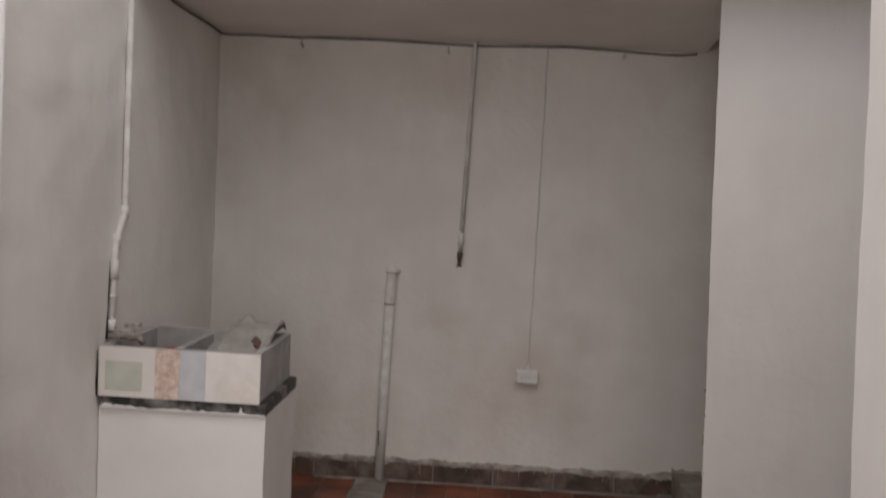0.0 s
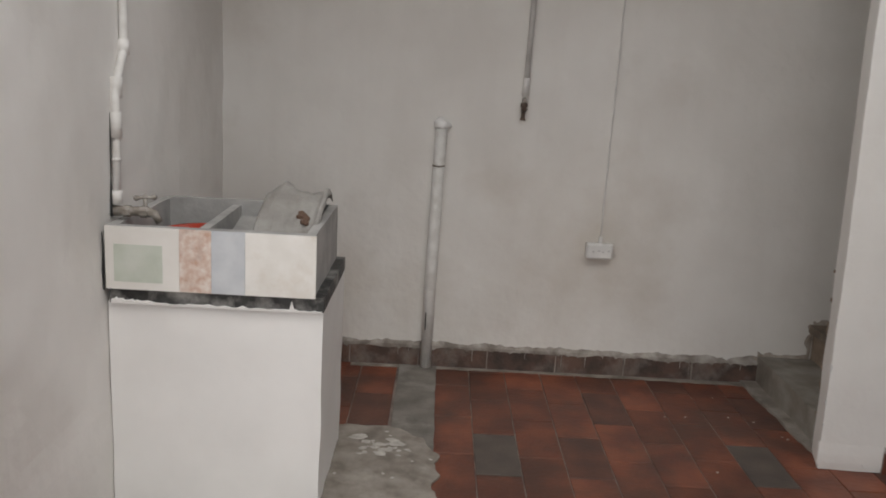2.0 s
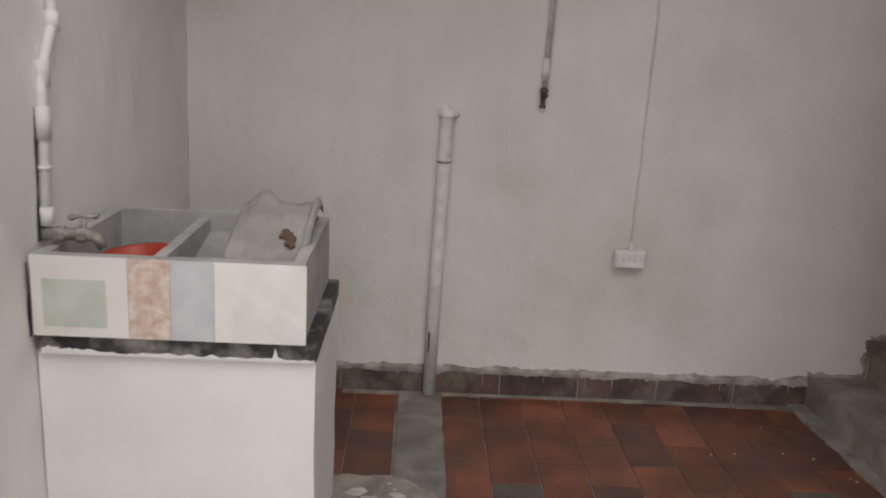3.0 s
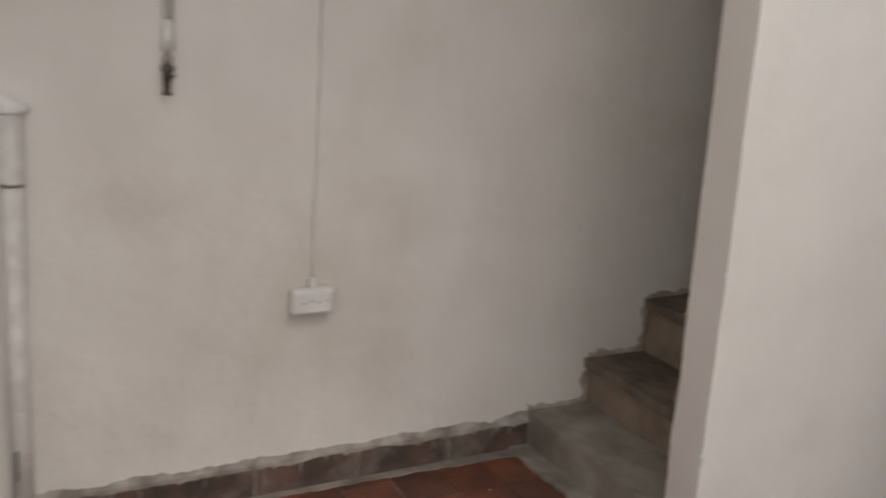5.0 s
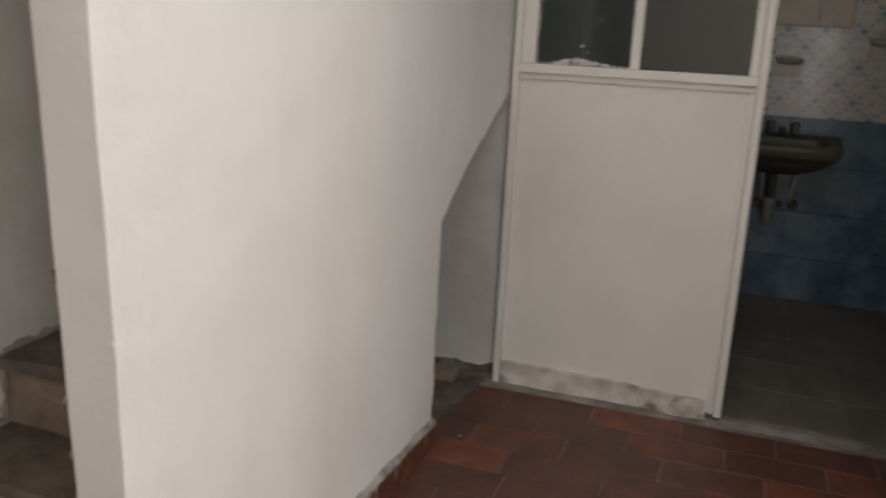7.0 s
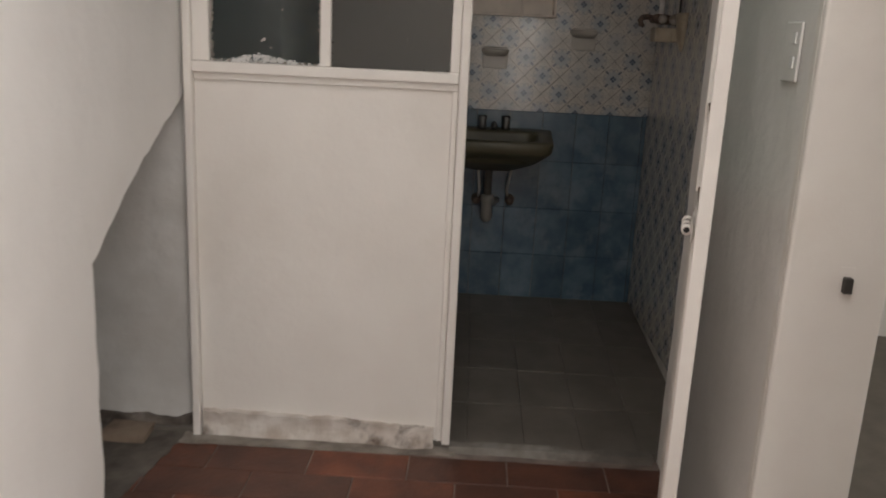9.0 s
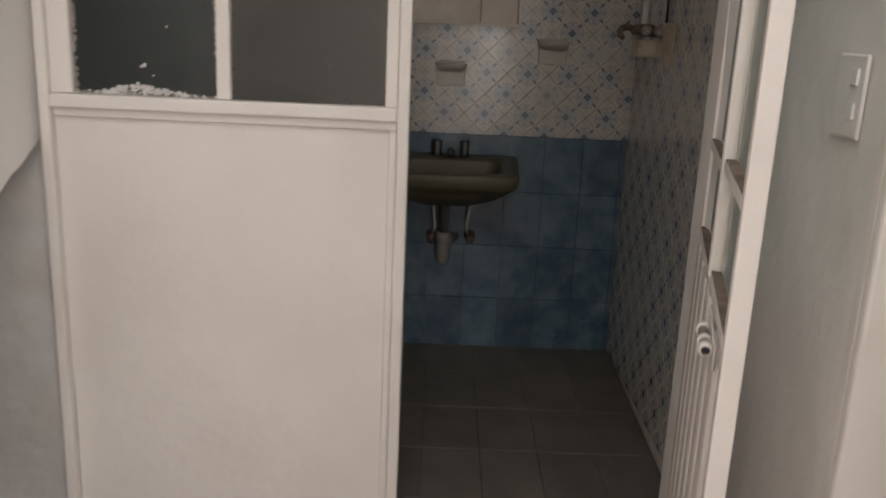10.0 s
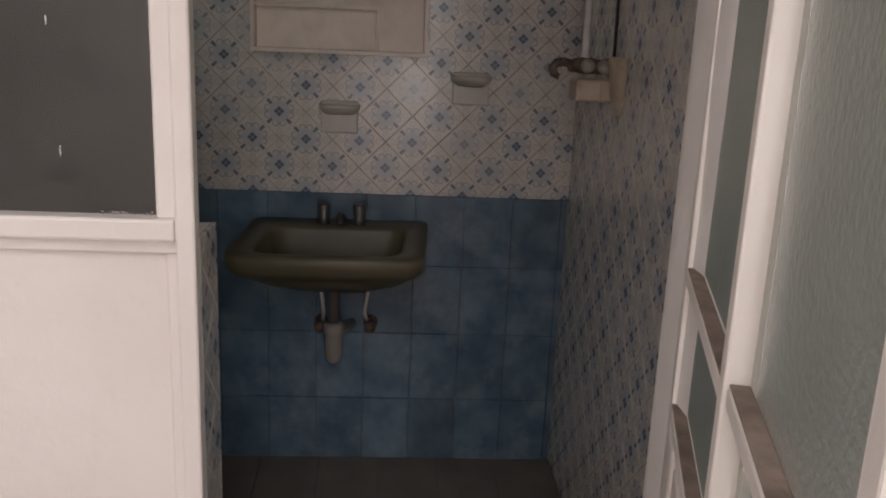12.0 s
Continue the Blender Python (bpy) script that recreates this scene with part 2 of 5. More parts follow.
def azulejo():
    """White glazed tile with a blue flower in its middle and grey leaves at its corners."""
    m = bpy.data.materials.new("patterned_tile")
    m.use_nodes = True
    n, l = m.node_tree.nodes, m.node_tree.links
    b = n["Principled BSDF"]
    co = n.new("ShaderNodeTexCoord")
    sep = n.new("ShaderNodeSeparateXYZ")
    l.new(co.outputs["Object"], sep.inputs[0])

    def op(kind, a, c=None, d=None):
        k = n.new("ShaderNodeMath")
        k.operation = kind
        for i, v in enumerate((a, c, d)):
            if v is None:
                continue
            if isinstance(v, (int, float)):
                k.inputs[i].default_value = v
            else:
                l.new(v, k.inputs[i])
        return k.outputs[0]

    def step_in(value, edge, soft):
        r = n.new("ShaderNodeMapRange")
        r.interpolation_type = "SMOOTHSTEP"
        r.inputs[1].default_value, r.inputs[2].default_value, r.inputs[3].default_value, r.inputs[4].default_value = edge - soft, edge + soft, 1.0, 0.0
        l.new(value, r.inputs[0])
        return r.outputs[0]

    u, v = sep.outputs[0], sep.outputs[1]
    r = op("SQRT", op("ADD", op("MULTIPLY", u, u), op("MULTIPLY", v, v)))
    th = op("ARCTAN2", v, u)
    lobes4 = op("COSINE", op("MULTIPLY", th, 4.0))
    lobes8 = op("COSINE", op("MULTIPLY", th, 8.0))
    # pale petals
    petal = step_in(op("MULTIPLY", r, op("ADD", 1.0, op("MULTIPLY", lobes8, -0.14))), 0.038, 0.010)
    core = step_in(op("ADD", op("ABSOLUTE", u), op("ABSOLUTE", v)), 0.0165, 0.0022)
    # eight dark strokes around the flower
    band = op("MULTIPLY", step_in(op("ABSOLUTE", op("SUBTRACT", r, 0.0425)), 0.0095, 0.002), step_in(op("MULTIPLY", lobes4, 1.0), -0.90, 0.08))
    # leaves towards the four corners
    au, av = op("ABSOLUTE", u), op("ABSOLUTE", v)
    cr = op("SQRT", op("ADD", op("POWER", op("SUBTRACT", op("MAXIMUM", au, av), 0.066), 2.0), op("MULTIPLY", op("POWER", op("MINIMUM", au, av), 2.0), 2.2)))
    leaf = step_in(op("ABSOLUTE", op("SUBTRACT", cr, 0.013)), 0.0032, 0.0022)
    seed_ = step_in(cr, 0.006, 0.002)
    # thin pale lines that quarter the core, and curved grey petals on the axes
    cross_ = op("MULTIPLY", core, step_in(op("MINIMUM", op("ABSOLUTE", op("SUBTRACT", u, v)), op("ABSOLUTE", op("ADD", u, v))), 0.0016, 0.0008))
    ax, ay = op("MAXIMUM", au, av), op("MINIMUM", au, av)
    pr = op("SQRT", op("ADD", op("POWER", op("SUBTRACT", ax, 0.036), 2.0), op("POWER", op("SUBTRACT", ay, 0.011), 2.0)))
    curl = op("MULTIPLY", step_in(op("ABSOLUTE", op("SUBTRACT", pr, 0.009)), 0.0026, 0.0014), step_in(op("MULTIPLY", ax, -1.0), -0.034, 0.004))
    glaze = n.new("ShaderNodeRGB")
    glaze.outputs[0].default_value = (0.61, 0.58, 0.53, 1)
    out = glaze.outputs[0]
    for mask, col, amount in ((leaf, (0.36, 0.35, 0.33), 0.42), (seed_, (0.46, 0.42, 0.36), 0.5), (petal, (0.40, 0.43, 0.465), 0.75), (curl, (0.27, 0.27, 0.28), 0.6), (band, (0.11, 0.13, 0.165), 0.85), (core, (0.085, 0.115, 0.16), 0.92), (cross_, (0.34, 0.40, 0.47), 0.7)):
        mix = n.new("ShaderNodeMix")
        mix.data_type = "RGBA"
        l.new(op("MULTIPLY", mask, amount), mix.inputs[0])
        l.new(out, mix.inputs[6])
        mix.inputs[7].default_value = (*col, 1)
        out = mix.outputs[2]
    info = n.new("ShaderNodeObjectInfo")
    fade = n.new("ShaderNodeMapRange")
    fade.inputs[1].default_value, fade.inputs[2].default_value, fade.inputs[3].default_value, fade.inputs[4].default_value = 0.72, 0.9, 0.0, 0.45
    l.new(info.outputs["Random"], fade.inputs[0])
    mix = n.new("ShaderNodeMix")
    mix.data_type = "RGBA"
    l.new(fade.outputs[0], mix.inputs[0])
    l.new(out, mix.inputs[6])
    mix.inputs[7].default_value = (0.58, 0.56, 0.52, 1)
    l.new(mix.outputs[2], b.inputs["Base Color"])
    # a thin uneven film of lime over the glaze
    geo = n.new("ShaderNodeNewGeometry")
    film = n.new("ShaderNodeTexNoise")
    film.inputs["Scale"].default_value, film.inputs["Detail"].default_value = 5.0, 7
    l.new(geo.outputs["Position"], film.inputs["Vector"])
    rough = n.new("ShaderNodeMapRange")
    rough.inputs[1].default_value, rough.inputs[2].default_value, rough.inputs[3].default_value, rough.inputs[4].default_value = 0.35, 0.7, 0.12, 0.26
    l.new(film.outputs["Fac"], rough.inputs[0])
    l.new(rough.outputs[0], b.inputs["Roughness"])
    b.inputs["Coat Weight"].default_value, b.inputs["Coat Roughness"].default_value = 0.35, 0.22
    return m


AZULEJO = azulejo()


# dark cement whose colour also carries the shadow under the stairs
CEMENT_SHADED = material("shaded_dark_cement", (0.075, 0.064, 0.054), (0.165, 0.145, 0.125), 9, 0.9, 0.5, 50, stain=(0.24, 0.21, 0.185), stain_amount=0.5)
CEMENT_ROUGH = material("stained_cement", (0.19, 0.165, 0.14), (0.34, 0.305, 0.265), 12, 0.9, 0.55, 50, stain=(0.46, 0.42, 0.37), stain_amount=0.7)
TERRACOTTA_DARK = material("burnt_terracotta", (0.075, 0.060, 0.050), (0.12, 0.095, 0.08), 8, 0.55, 0.25, 60)
TERRACOTTA_BROWN = material("brown_terracotta", (0.082, 0.036, 0.026), (0.145, 0.058, 0.037), 8, 0.5, 0.25, 60, stain=(0.055, 0.037, 0.030), stain_amount=0.7)
SKIRT_DIRTY = material("dirty_terracotta", (0.058, 0.042, 0.035), (0.145, 0.085, 0.064), 11, 0.75, 0.4, 60, stain=(0.29, 0.25, 0.22), stain_amount=0.75, stain_at=(0.48, 0.68))
PAINT_DIRTY = material("dirty_paint", (0.19, 0.165, 0.142), (0.44, 0.405, 0.365), 16, 0.8, 0.4, 60, stain=(0.2, 0.16, 0.13), stain_amount=0.7)
WALL_DIRT = material("rubbed_wall_dirt", (0.24, 0.195, 0.155), (0.46, 0.415, 0.365), 14, 0.85, 0.4, 60, stain=(0.15, 0.115, 0.09), stain_amount=0.7)
FOOT_DIRT = material("crumbled_foot", (0.055, 0.043, 0.035), (0.20, 0.17, 0.145), 13, 0.9, 0.6, 60, stain=(0.40, 0.37, 0.34), stain_amount=0.6)
PAINT_SPLASH = material("dried_paint", (0.40, 0.375, 0.345), (0.60, 0.57, 0.53), 40, 0.8, 0.3, 80)


# ---------------------------------------------------------------- building helpers
def mesh_of(name, bm, mat, smooth=False):
    me = bpy.data.meshes.new(name)
    bmesh.ops.recalc_face_normals(bm, faces=bm.faces)
    bm.to_mesh(me)
    bm.free()
    for mm in (mat if isinstance(mat, (list, tuple)) else [mat]):
        me.materials.append(mm)
    if smooth:
        for p in me.polygons:
            p.use_smooth = True
    return me


def thing(name, bm, mat, label="", category="", group="", kind="", smooth=False):
    return tagged(new(name, mesh_of(name, bm, mat, smooth)), label, category, group, kind)


def part(name, bm, mat, parent, label="", smooth=False):
    ob = new(name, mesh_of(name, bm, mat, smooth))
    ob.parent = parent
    return tagged(ob, label)


def box(bm, x0, x1, y0, y1, z0, z1, bevel=0.0):
    made = bmesh.ops.create_cube(bm, size=1.0)["verts"]
    for v in made:
        v.co = Vector((x0 if v.co.x < 0 else x1, y0 if v.co.y < 0 else y1, z0 if v.co.z < 0 else z1))
    if bevel:
        edges = list({e for v in made for e in v.link_edges})
        bmesh.ops.bevel(bm, geom=edges, offset=bevel, segments=2, affect="EDGES", profile=0.5)
    return made


def slab(bm, x0, x1, y0, y1, z0, z1, step=0.10, amp=0.004, bend=None):
    """A box of masonry with a fine grid and an uneven, hand-plastered surface."""
    b2 = bmesh.new()
    box(b2, x0, x1, y0, y1, z0, z1)
    for axis, size in ((0, x1 - x0), (1, y1 - y0), (2, z1 - z0)):
        cuts = int(size / step)
        if cuts:
            run = [e for e in b2.edges if abs((e.verts[0].co - e.verts[1].co).normalized()[axis]) > 0.9]
            bmesh.ops.subdivide_edges(b2, edges=run, cuts=min(cuts, 60), use_grid_fill=True)
    for v in b2.verts:
        if bend:
            v.co = bend(v.co)
    for v in b2.verts:
        v.co += noise.noise_vector(v.co * 7.0) * amp + noise.noise_vector(v.co * 1.3) * amp * 1.2
    me = bpy.data.meshes.new("tmp")
    b2.to_mesh(me)
    b2.free()
    bm.from_mesh(me)
    bpy.data.meshes.remove(me)


def structure(name, boxes, mat, label, step=0.10, amp=0.004):
    bm = bmesh.new()
    for b in boxes:
        slab(bm, *b, step=step, amp=amp)
    return thing(name, bm, mat, label, name.split("_")[0], kind="structure", smooth=False)


# ---------------------------------------------------------------- the large structure
CEIL, HIGH = 2.31, 2.66
XL, YB, XP, YR, XC = -0.89, 5.26, 3.576, 2.72, 1.366
BX, BY, BORDER = 5.045, 2.578, 1.041


def bath_z(x):
    """The bathroom floor, which rises a little from the door to the far wall."""
    return 0.02 + (x - XP) * 0.058


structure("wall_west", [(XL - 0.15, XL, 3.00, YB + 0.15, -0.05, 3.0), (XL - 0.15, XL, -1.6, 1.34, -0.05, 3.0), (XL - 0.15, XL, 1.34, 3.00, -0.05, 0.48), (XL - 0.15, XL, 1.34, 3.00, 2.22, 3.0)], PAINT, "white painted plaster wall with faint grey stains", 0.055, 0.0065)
structure("wall_north", [(XL, 5.2, YB, YB + 0.15, -0.05, 4.2)], OLD_PAINT, "white painted plaster back wall, scuffed near the floor")
structure("wall_south", [(XL, -0.75, -1.6, -1.45, -0.05, 3.0), (1.23, XC, -1.6, -1.45, -0.05, 3.0), (-0.75, 1.23, -1.6, -1.45, 2.2, 3.0)], PAINT, "white painted plaster wall round a wide doorway to the open")
bm = bmesh.new()
for b in ((XC, 1.85, 2.50, YR, -0.05, 2.45), (2.714, XP, 2.50, YR, -0.05, 2.45), (1.85, 2.714, 2.50, YR, 2.05, 2.45), (XC, XC + 0.15, -1.6, 2.50, -0.05, 2.45)):
    slab(bm, *b, step=0.07, amp=0.004, bend=lambda co: Vector((co.x + (0.018 - 0.036 * co.z) * max(0.0, 1 - (co.x - XC) / 0.4), co.y, co.z)))
thing("wall_bedroom", bm, PAINT, "white painted plaster wall with a doorway beside the bathroom door", "wall", kind="structure")
structure("wall_bedroom_inner", [(XC + 0.15, 1.53, -1.0, -0.85, -0.05, 2.4), (3.10, 5.2, -1.0, -0.85, -0.05, 2.4), (1.53, 3.10, -1.0, -0.85, -0.05, 0.75), (1.53, 3.10, -1.0, -0.85, 2.05, 2.4), (5.05, 5.2, -0.85, 2.40, -0.05, 2.4), (XP, 5.2, 2.40, 2.50, -0.05, 2.4)],
          PAINT, "pale painted walls of the room beyond the doorway")


def sag(co):
    """The plaster ceiling rises a little from the back wall towards the stair wall."""
    f = min(1.0, max(0.0, (co.x - 0.2) / 1.3))
    return Vector((co.x, co.y, co.z + 0.10 * f * (YB - co.y) / 0.77))


bm = bmesh.new()
slab(bm, XL, 1.62, 4.45, YB, CEIL, CEIL + 0.5, 0.1, 0.003, sag)
slab(bm, XL, OPEN_X, 4.10, 4.45, CEIL, CEIL + 0.5, 0.1, 0.003, sag)
for b in ((1.62, XP, 4.50, YB, 2.85, 2.95), (OPEN_X, XP, YR - 0.2, 4.50, 2.452, 2.57), (XC, XP, -1.6, YR - 0.2, CEIL, CEIL + 0.12), (XP, 5.2, -1.6, YB, CEIL, CEIL + 0.5)):
    slab(bm, *b, step=0.2, amp=0.003)
thing("ceiling", bm, PLASTER, "dull white plaster ceiling with a dark joint along the wall", "ceiling", kind="structure")

SLOPE = -0.030
SX, SY, ST = 1.508, 4.400, 0.147   # free end, front face and thickness of the stair wall


def stair_x(y, z):
    """The free end of the stair wall leans and is cut askew."""
    return SX + 0.27 * (y - SY) - 0.026 * z


def stair_line(co):
    f = max(0.0, (2.93 - co.x) / 1.42)
    chip = 0.011 * noise.noise(Vector((co.z * 11, 4, 0))) if 2.9 < co.x < 2.935 and co.z < 0.79 else 0.0
    return Vector((co.x + chip + (stair_x(co.y, co.z) - SX) * f, co.y + (co.x - SX) * SLOPE, co.z))


def cut_line(co):
    z0 = float(np.interp(co.x, (2.93, 3.2, 3.62), (0.782, 0.960, 1.180))) + 0.014 * noise.noise(Vector((co.x * 17, 0, 2)))
    return stair_line(Vector((co.x, co.y, z0 + (HIGH + 0.1 - z0) * (co.z - 0.7) / (HIGH - 0.6))))


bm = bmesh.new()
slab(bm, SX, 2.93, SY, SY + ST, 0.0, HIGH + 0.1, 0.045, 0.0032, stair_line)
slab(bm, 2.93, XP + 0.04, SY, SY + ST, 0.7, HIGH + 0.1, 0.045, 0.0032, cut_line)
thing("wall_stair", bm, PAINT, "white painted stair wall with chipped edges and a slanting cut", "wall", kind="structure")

stair_wall = bpy.data.objects["wall_stair"]
random.seed(31)
for k in range(14):
    back = k < 8
    z = random.uniform(0.15, 1.0) if back else random.uniform(0.1, 0.9)
    y = SY + ST - 0.001 if back else SY + 0.001
    x = stair_x(y, z)
    bm = bmesh.new()
    bmesh.ops.create_icosphere(bm, subdivisions=2, radius=1.0, matrix=Matrix.Translation((x + 0.001, y, z)) @ Matrix.Diagonal((0.004, 0.0035, random.uniform(0.005, 0.018), 1)))
    for v in bm.verts:
        v.co += noise.noise_vector(v.co * 90) * 0.004
    chip = new("chip", mesh_of("chip", bm, STEP if back else PAINT_LUMP))
    chip.parent = stair_wall

# floor bed of the laundry and passage
bm = bmesh.new()
box(bm, XL - 0.1, XP + 0.02, -1.6, YB + 0.1, -0.12, -0.005)
floor = thing("floor", bm, GROUT, "old terracotta tile floor with dark worn joints", "floor", kind="structure")
bm = bmesh.new()
box(bm, XC + 0.1, 5.2, -1.0, 2.55, -0.10, 0.0)
thing("floor_bedroom", bm, FLOOR_TILE, "plain beige floor of the room beyond the doorway", "floor", kind="structure")

# stairs, each step a block of worn cement
staircase = tagged(new("staircase"), "narrow worn cement staircase rising between white walls", "staircase", kind="structure")
noses = [(1.578, 0.130), (1.813, 0.296), (2.043, 0.495)] + [(2.043 + 0.215 * k, 0.495 + 0.18 * k) for k in range(1, 8)]
for k, (x, z) in enumerate(noses):
    bm = bmesh.new()
    x1 = noses[k + 1][0] + 0.03 if k + 1 < len(noses) else 4.2
    slab(bm, x + (0.012 if k else 0), x1, 4.53, YB + 0.004, (z - 0.26 if k else -0.02), z - (0.03 if k else 0), 0.045, 0.008)
    part("riser", bm, CEMENT_STEP if k == 0 else STEP, staircase)
    if k:
        bm = bmesh.new()
        slab(bm, x - 0.012, x1, 4.53, YB + 0.004, z - 0.034, z, 0.035, 0.012)
        part("tread", bm, TREAD, staircase, "dark worn tread with broken edge")

# brown dirt rubbed on the wall along the steps
for k in range(4):
    x, z = noses[k]
    x1, low_z = noses[k + 1][0], noses[k - 1][1] if k else 0.0
    for name, n, at, out in (("dirt_edge", 24, lambda f: (x + (x1 - x) * f, z - 0.004), (0, 1)), ("dirt_edge", 14, lambda f: (x + 0.004, low_z + (z - low_z) * f), (-1, 0))):
        bm = bmesh.new()
        prev = None
        for q in range(n + 1):
            px, pz = at(q / n)
            d = 0.020 + 0.020 * noise.noise(Vector((px * 17, pz * 17, k))) + 0.012 * noise.noise(Vector((px * 70, pz * 70, k)))
            row = [bm.verts.new(p) for p in ((px, YB - 0.0065, pz), (px + out[0] * d * 0.6, YB - 0.0062, pz + out[1] * d * 0.6), (px + out[0] * d, YB + 0.004, pz + out[1] * d))]
            if prev:
                for a in range(2):
                    bm.faces.new((prev[a], row[a], row[a + 1], prev[a + 1]))
            prev = row
        part(name, bm, WALL_DIRT, staircase, "brown dirt rubbed along the wall")

# bathroom shell
structure("wall_bath_far", [(BX + 0.008, BX + 0.15, 2.4, 4.5, -0.05, CEIL)], BATH_GROUT, "bathroom wall of mortar behind the glazed tiles", 0.4, 0)
# pale mortar here paints in the bright joints seen at a grazing angle
structure("wall_bath_side", [(XP, BX + 0.008, 2.50, BY - 0.008, -0.05, CEIL)], SHEEN_GROUT, "bathroom side wall of mortar behind the patterned tiles", 0.4, 0)
# the wall's grey includes painted shade from the stairs above it
structure("wall_understair", [(XP + 0.035, XP + 0.15, 4.30, YB, -0.05, 2.85)], SHADED_PLASTER, "grey plaster wall with under-stair shade in its tone, scuffed at its foot", 0.06)
structure("wall_bath_north", [(XP + 0.15, BX, 4.35, 4.5, -0.05, CEIL)], PAINT, "bathroom wall beside the stairs")
bm = bmesh.new()
for v in box(bm, XP + 0.0, BX + 0.02, 2.5, 4.5, -0.1, 0):
    if v.co.z > -0.05:
        v.co.z = bath_z(v.co.x) - 0.004
thing("floor_bath", bm, FLOOR_TILE, "bathroom floor bed under plain beige tiles", "floor", kind="structure")

# low partition wall with a rough plinth
structure("wall_partition", [(XP + 0.012, XP + 0.13, 3.443, 4.30, 0.0, 1.237)], PANEL, "white painted low wall under the steel window frame", 0.06, 0.002)
bm = bmesh.new()


def ragged(co):
    top = 0.088 + 0.012 * noise.noise(Vector((co.y * 9, 0, 3))) + 0.008 * noise.noise(Vector((co.y * 33, 0, 7))) + (co.y - 3.9) * 0.03
    return Vector((co.x + 0.02 * noise.noise(Vector((co.y * 6, co.z * 9, 1))) * (co.x < XP), co.y, co.z * top / 0.1))


slab(bm, XP - 0.018, XP + 0.03, 3.49, 4.295, -0.01, 0.1, 0.022, 0.005, ragged)
thing("plinth", bm, PLINTH, "rough cement plinth with peeling dirty paint at the partition", "plinth", kind="structure")
bm = bmesh.new()
slab(bm, XP + 0.018, XP + 0.045, 4.328, YB - 0.01, -0.01, 0.1, 0.022, 0.006, lambda co: Vector((co.x, co.y, co.z * (0.55 + 0.45 * noise.noise(Vector((co.y * 8, 0, 2))) + 0.2 * noise.noise(Vector((co.y * 31, 0, 5)))))))
thing("plinth_understair", bm, FOOT_DIRT, "dirty crumbling plaster foot under the stairs", "plinth", kind="structure")
bm = bmesh.new()
slab(bm, XP - 0.03, XP + 0.015, YR + 0.02, 3.434, -0.02, 0.022, 0.04, 0.005)
thing("door_sill", bm, CEMENT, "worn cement sill in the bathroom doorway", "sill", kind="structure")

# steel window and door frame
window = tagged(new("window_1"), "white steel window with two dusty dark panes", "window", kind="structure")
for y0, y1, z0, z1, x0 in ((4.298, 4.324, 0.0, CEIL, XP - 0.022), (3.436, 3.465, 0.02, CEIL, XP - 0.02), (3.465, 3.496, 1.25, CEIL, XP - 0.002)):
    bm = bmesh.new()
    box(bm, x0, XP + 0.012, y0, y1, z0, z1, 0.004)
    part("post", bm, WHITE_METAL, window)
bm = bmesh.new()
box(bm, XP + 0.004, XP + 0.03, 3.465, 3.486, 0.02, 1.222, 0.004)
part("post", bm, WHITE_METAL, window)
bm = bmesh.new()
box(bm, XP - 0.002, XP + 0.03, 3.465, 4.298, 1.216, 1.240, 0.003)
box(bm, XP - 0.021, XP + 0.03, 3.465, 4.298, 1.238, 1.272, 0.005)
part("rail", bm, WHITE_METAL, window)
bm = bmesh.new()
box(bm, XP - 0.008, XP + 0.03, 3.866, 3.900, 1.272, CEIL, 0.004)
part("mullion", bm, WHITE_METAL, window)
bm = bmesh.new()
box(bm, XP - 0.006, XP + 0.03, 4.245, 4.298, 1.272, CEIL, 0.004)
part("jamb", bm, WHITE_METAL, window)
for y0, y1, mat_, lab in ((3.900, 4.245, CLEAR_GLASS, "dusty clear pane"), (3.492, 3.866, OBSCURE_GLASS, "grey textured pane")):
    bm = bmesh.new()
    box(bm, XP + 0.012, XP + 0.016, y0, y1, 1.272, CEIL)
    part("pane", bm, mat_, window, lab)
# putty and paint left along the foot and edges of the panes
random.seed(4)


def crumbs(bm, y, z, size, flat=0.5):
    """One torn flake of putty, lying against the pane."""
    r = size * random.uniform(0.6, 1.3)
    turn = Matrix.Rotation(random.uniform(0, 3.1), 4, "X") @ Matrix.Rotation(random.uniform(-0.5, 0.5), 4, "Z")
    got = bmesh.ops.create_icosphere(bm, subdivisions=1, radius=1.0, matrix=Matrix.Translation((XP + 0.011 - 0.2 * r, y, z)) @ turn @ Matrix.Diagonal((r * 0.45, r, r * flat, 1)))
    for v in got["verts"]:
        v.co.y += random.uniform(-0.3, 0.3) * r
        v.co.z += random.uniform(-0.3, 0.3) * r


bm = bmesh.new()
for k in range(210):
    f = min(0.99, max(0.01, random.gauss(0.48, 0.21)))
    heap = 0.026 * math.exp(-((f - 0.46) / 0.24) ** 2)
    crumbs(bm, 3.902 + 0.341 * (1 - f), 1.273 + heap * random.random() ** 0.8, random.choice((0.003, 0.005, 0.009)), 0.35)
part("putty", bm, PAINT_LUMP, window, "crumbled white putty")
bm = bmesh.new()
for k in range(60):
    crumbs(bm, random.uniform(3.902, 4.243), 1.273 + 0.005 * random.random(), 0.005, 0.5)
for k in range(110):
    z = random.uniform(1.285, 1.7)
    crumbs(bm, 4.244 - 0.008 * random.random() ** 2, z, 0.005, 0.9)
    if k % 2:
        crumbs(bm, 3.902 + 0.004 * random.random(), z, 0.0035, 0.9)
part("dirt_edge", bm, PAINT_DIRTY, window, "dirt along the edge of the pane")
bm = bmesh.new()
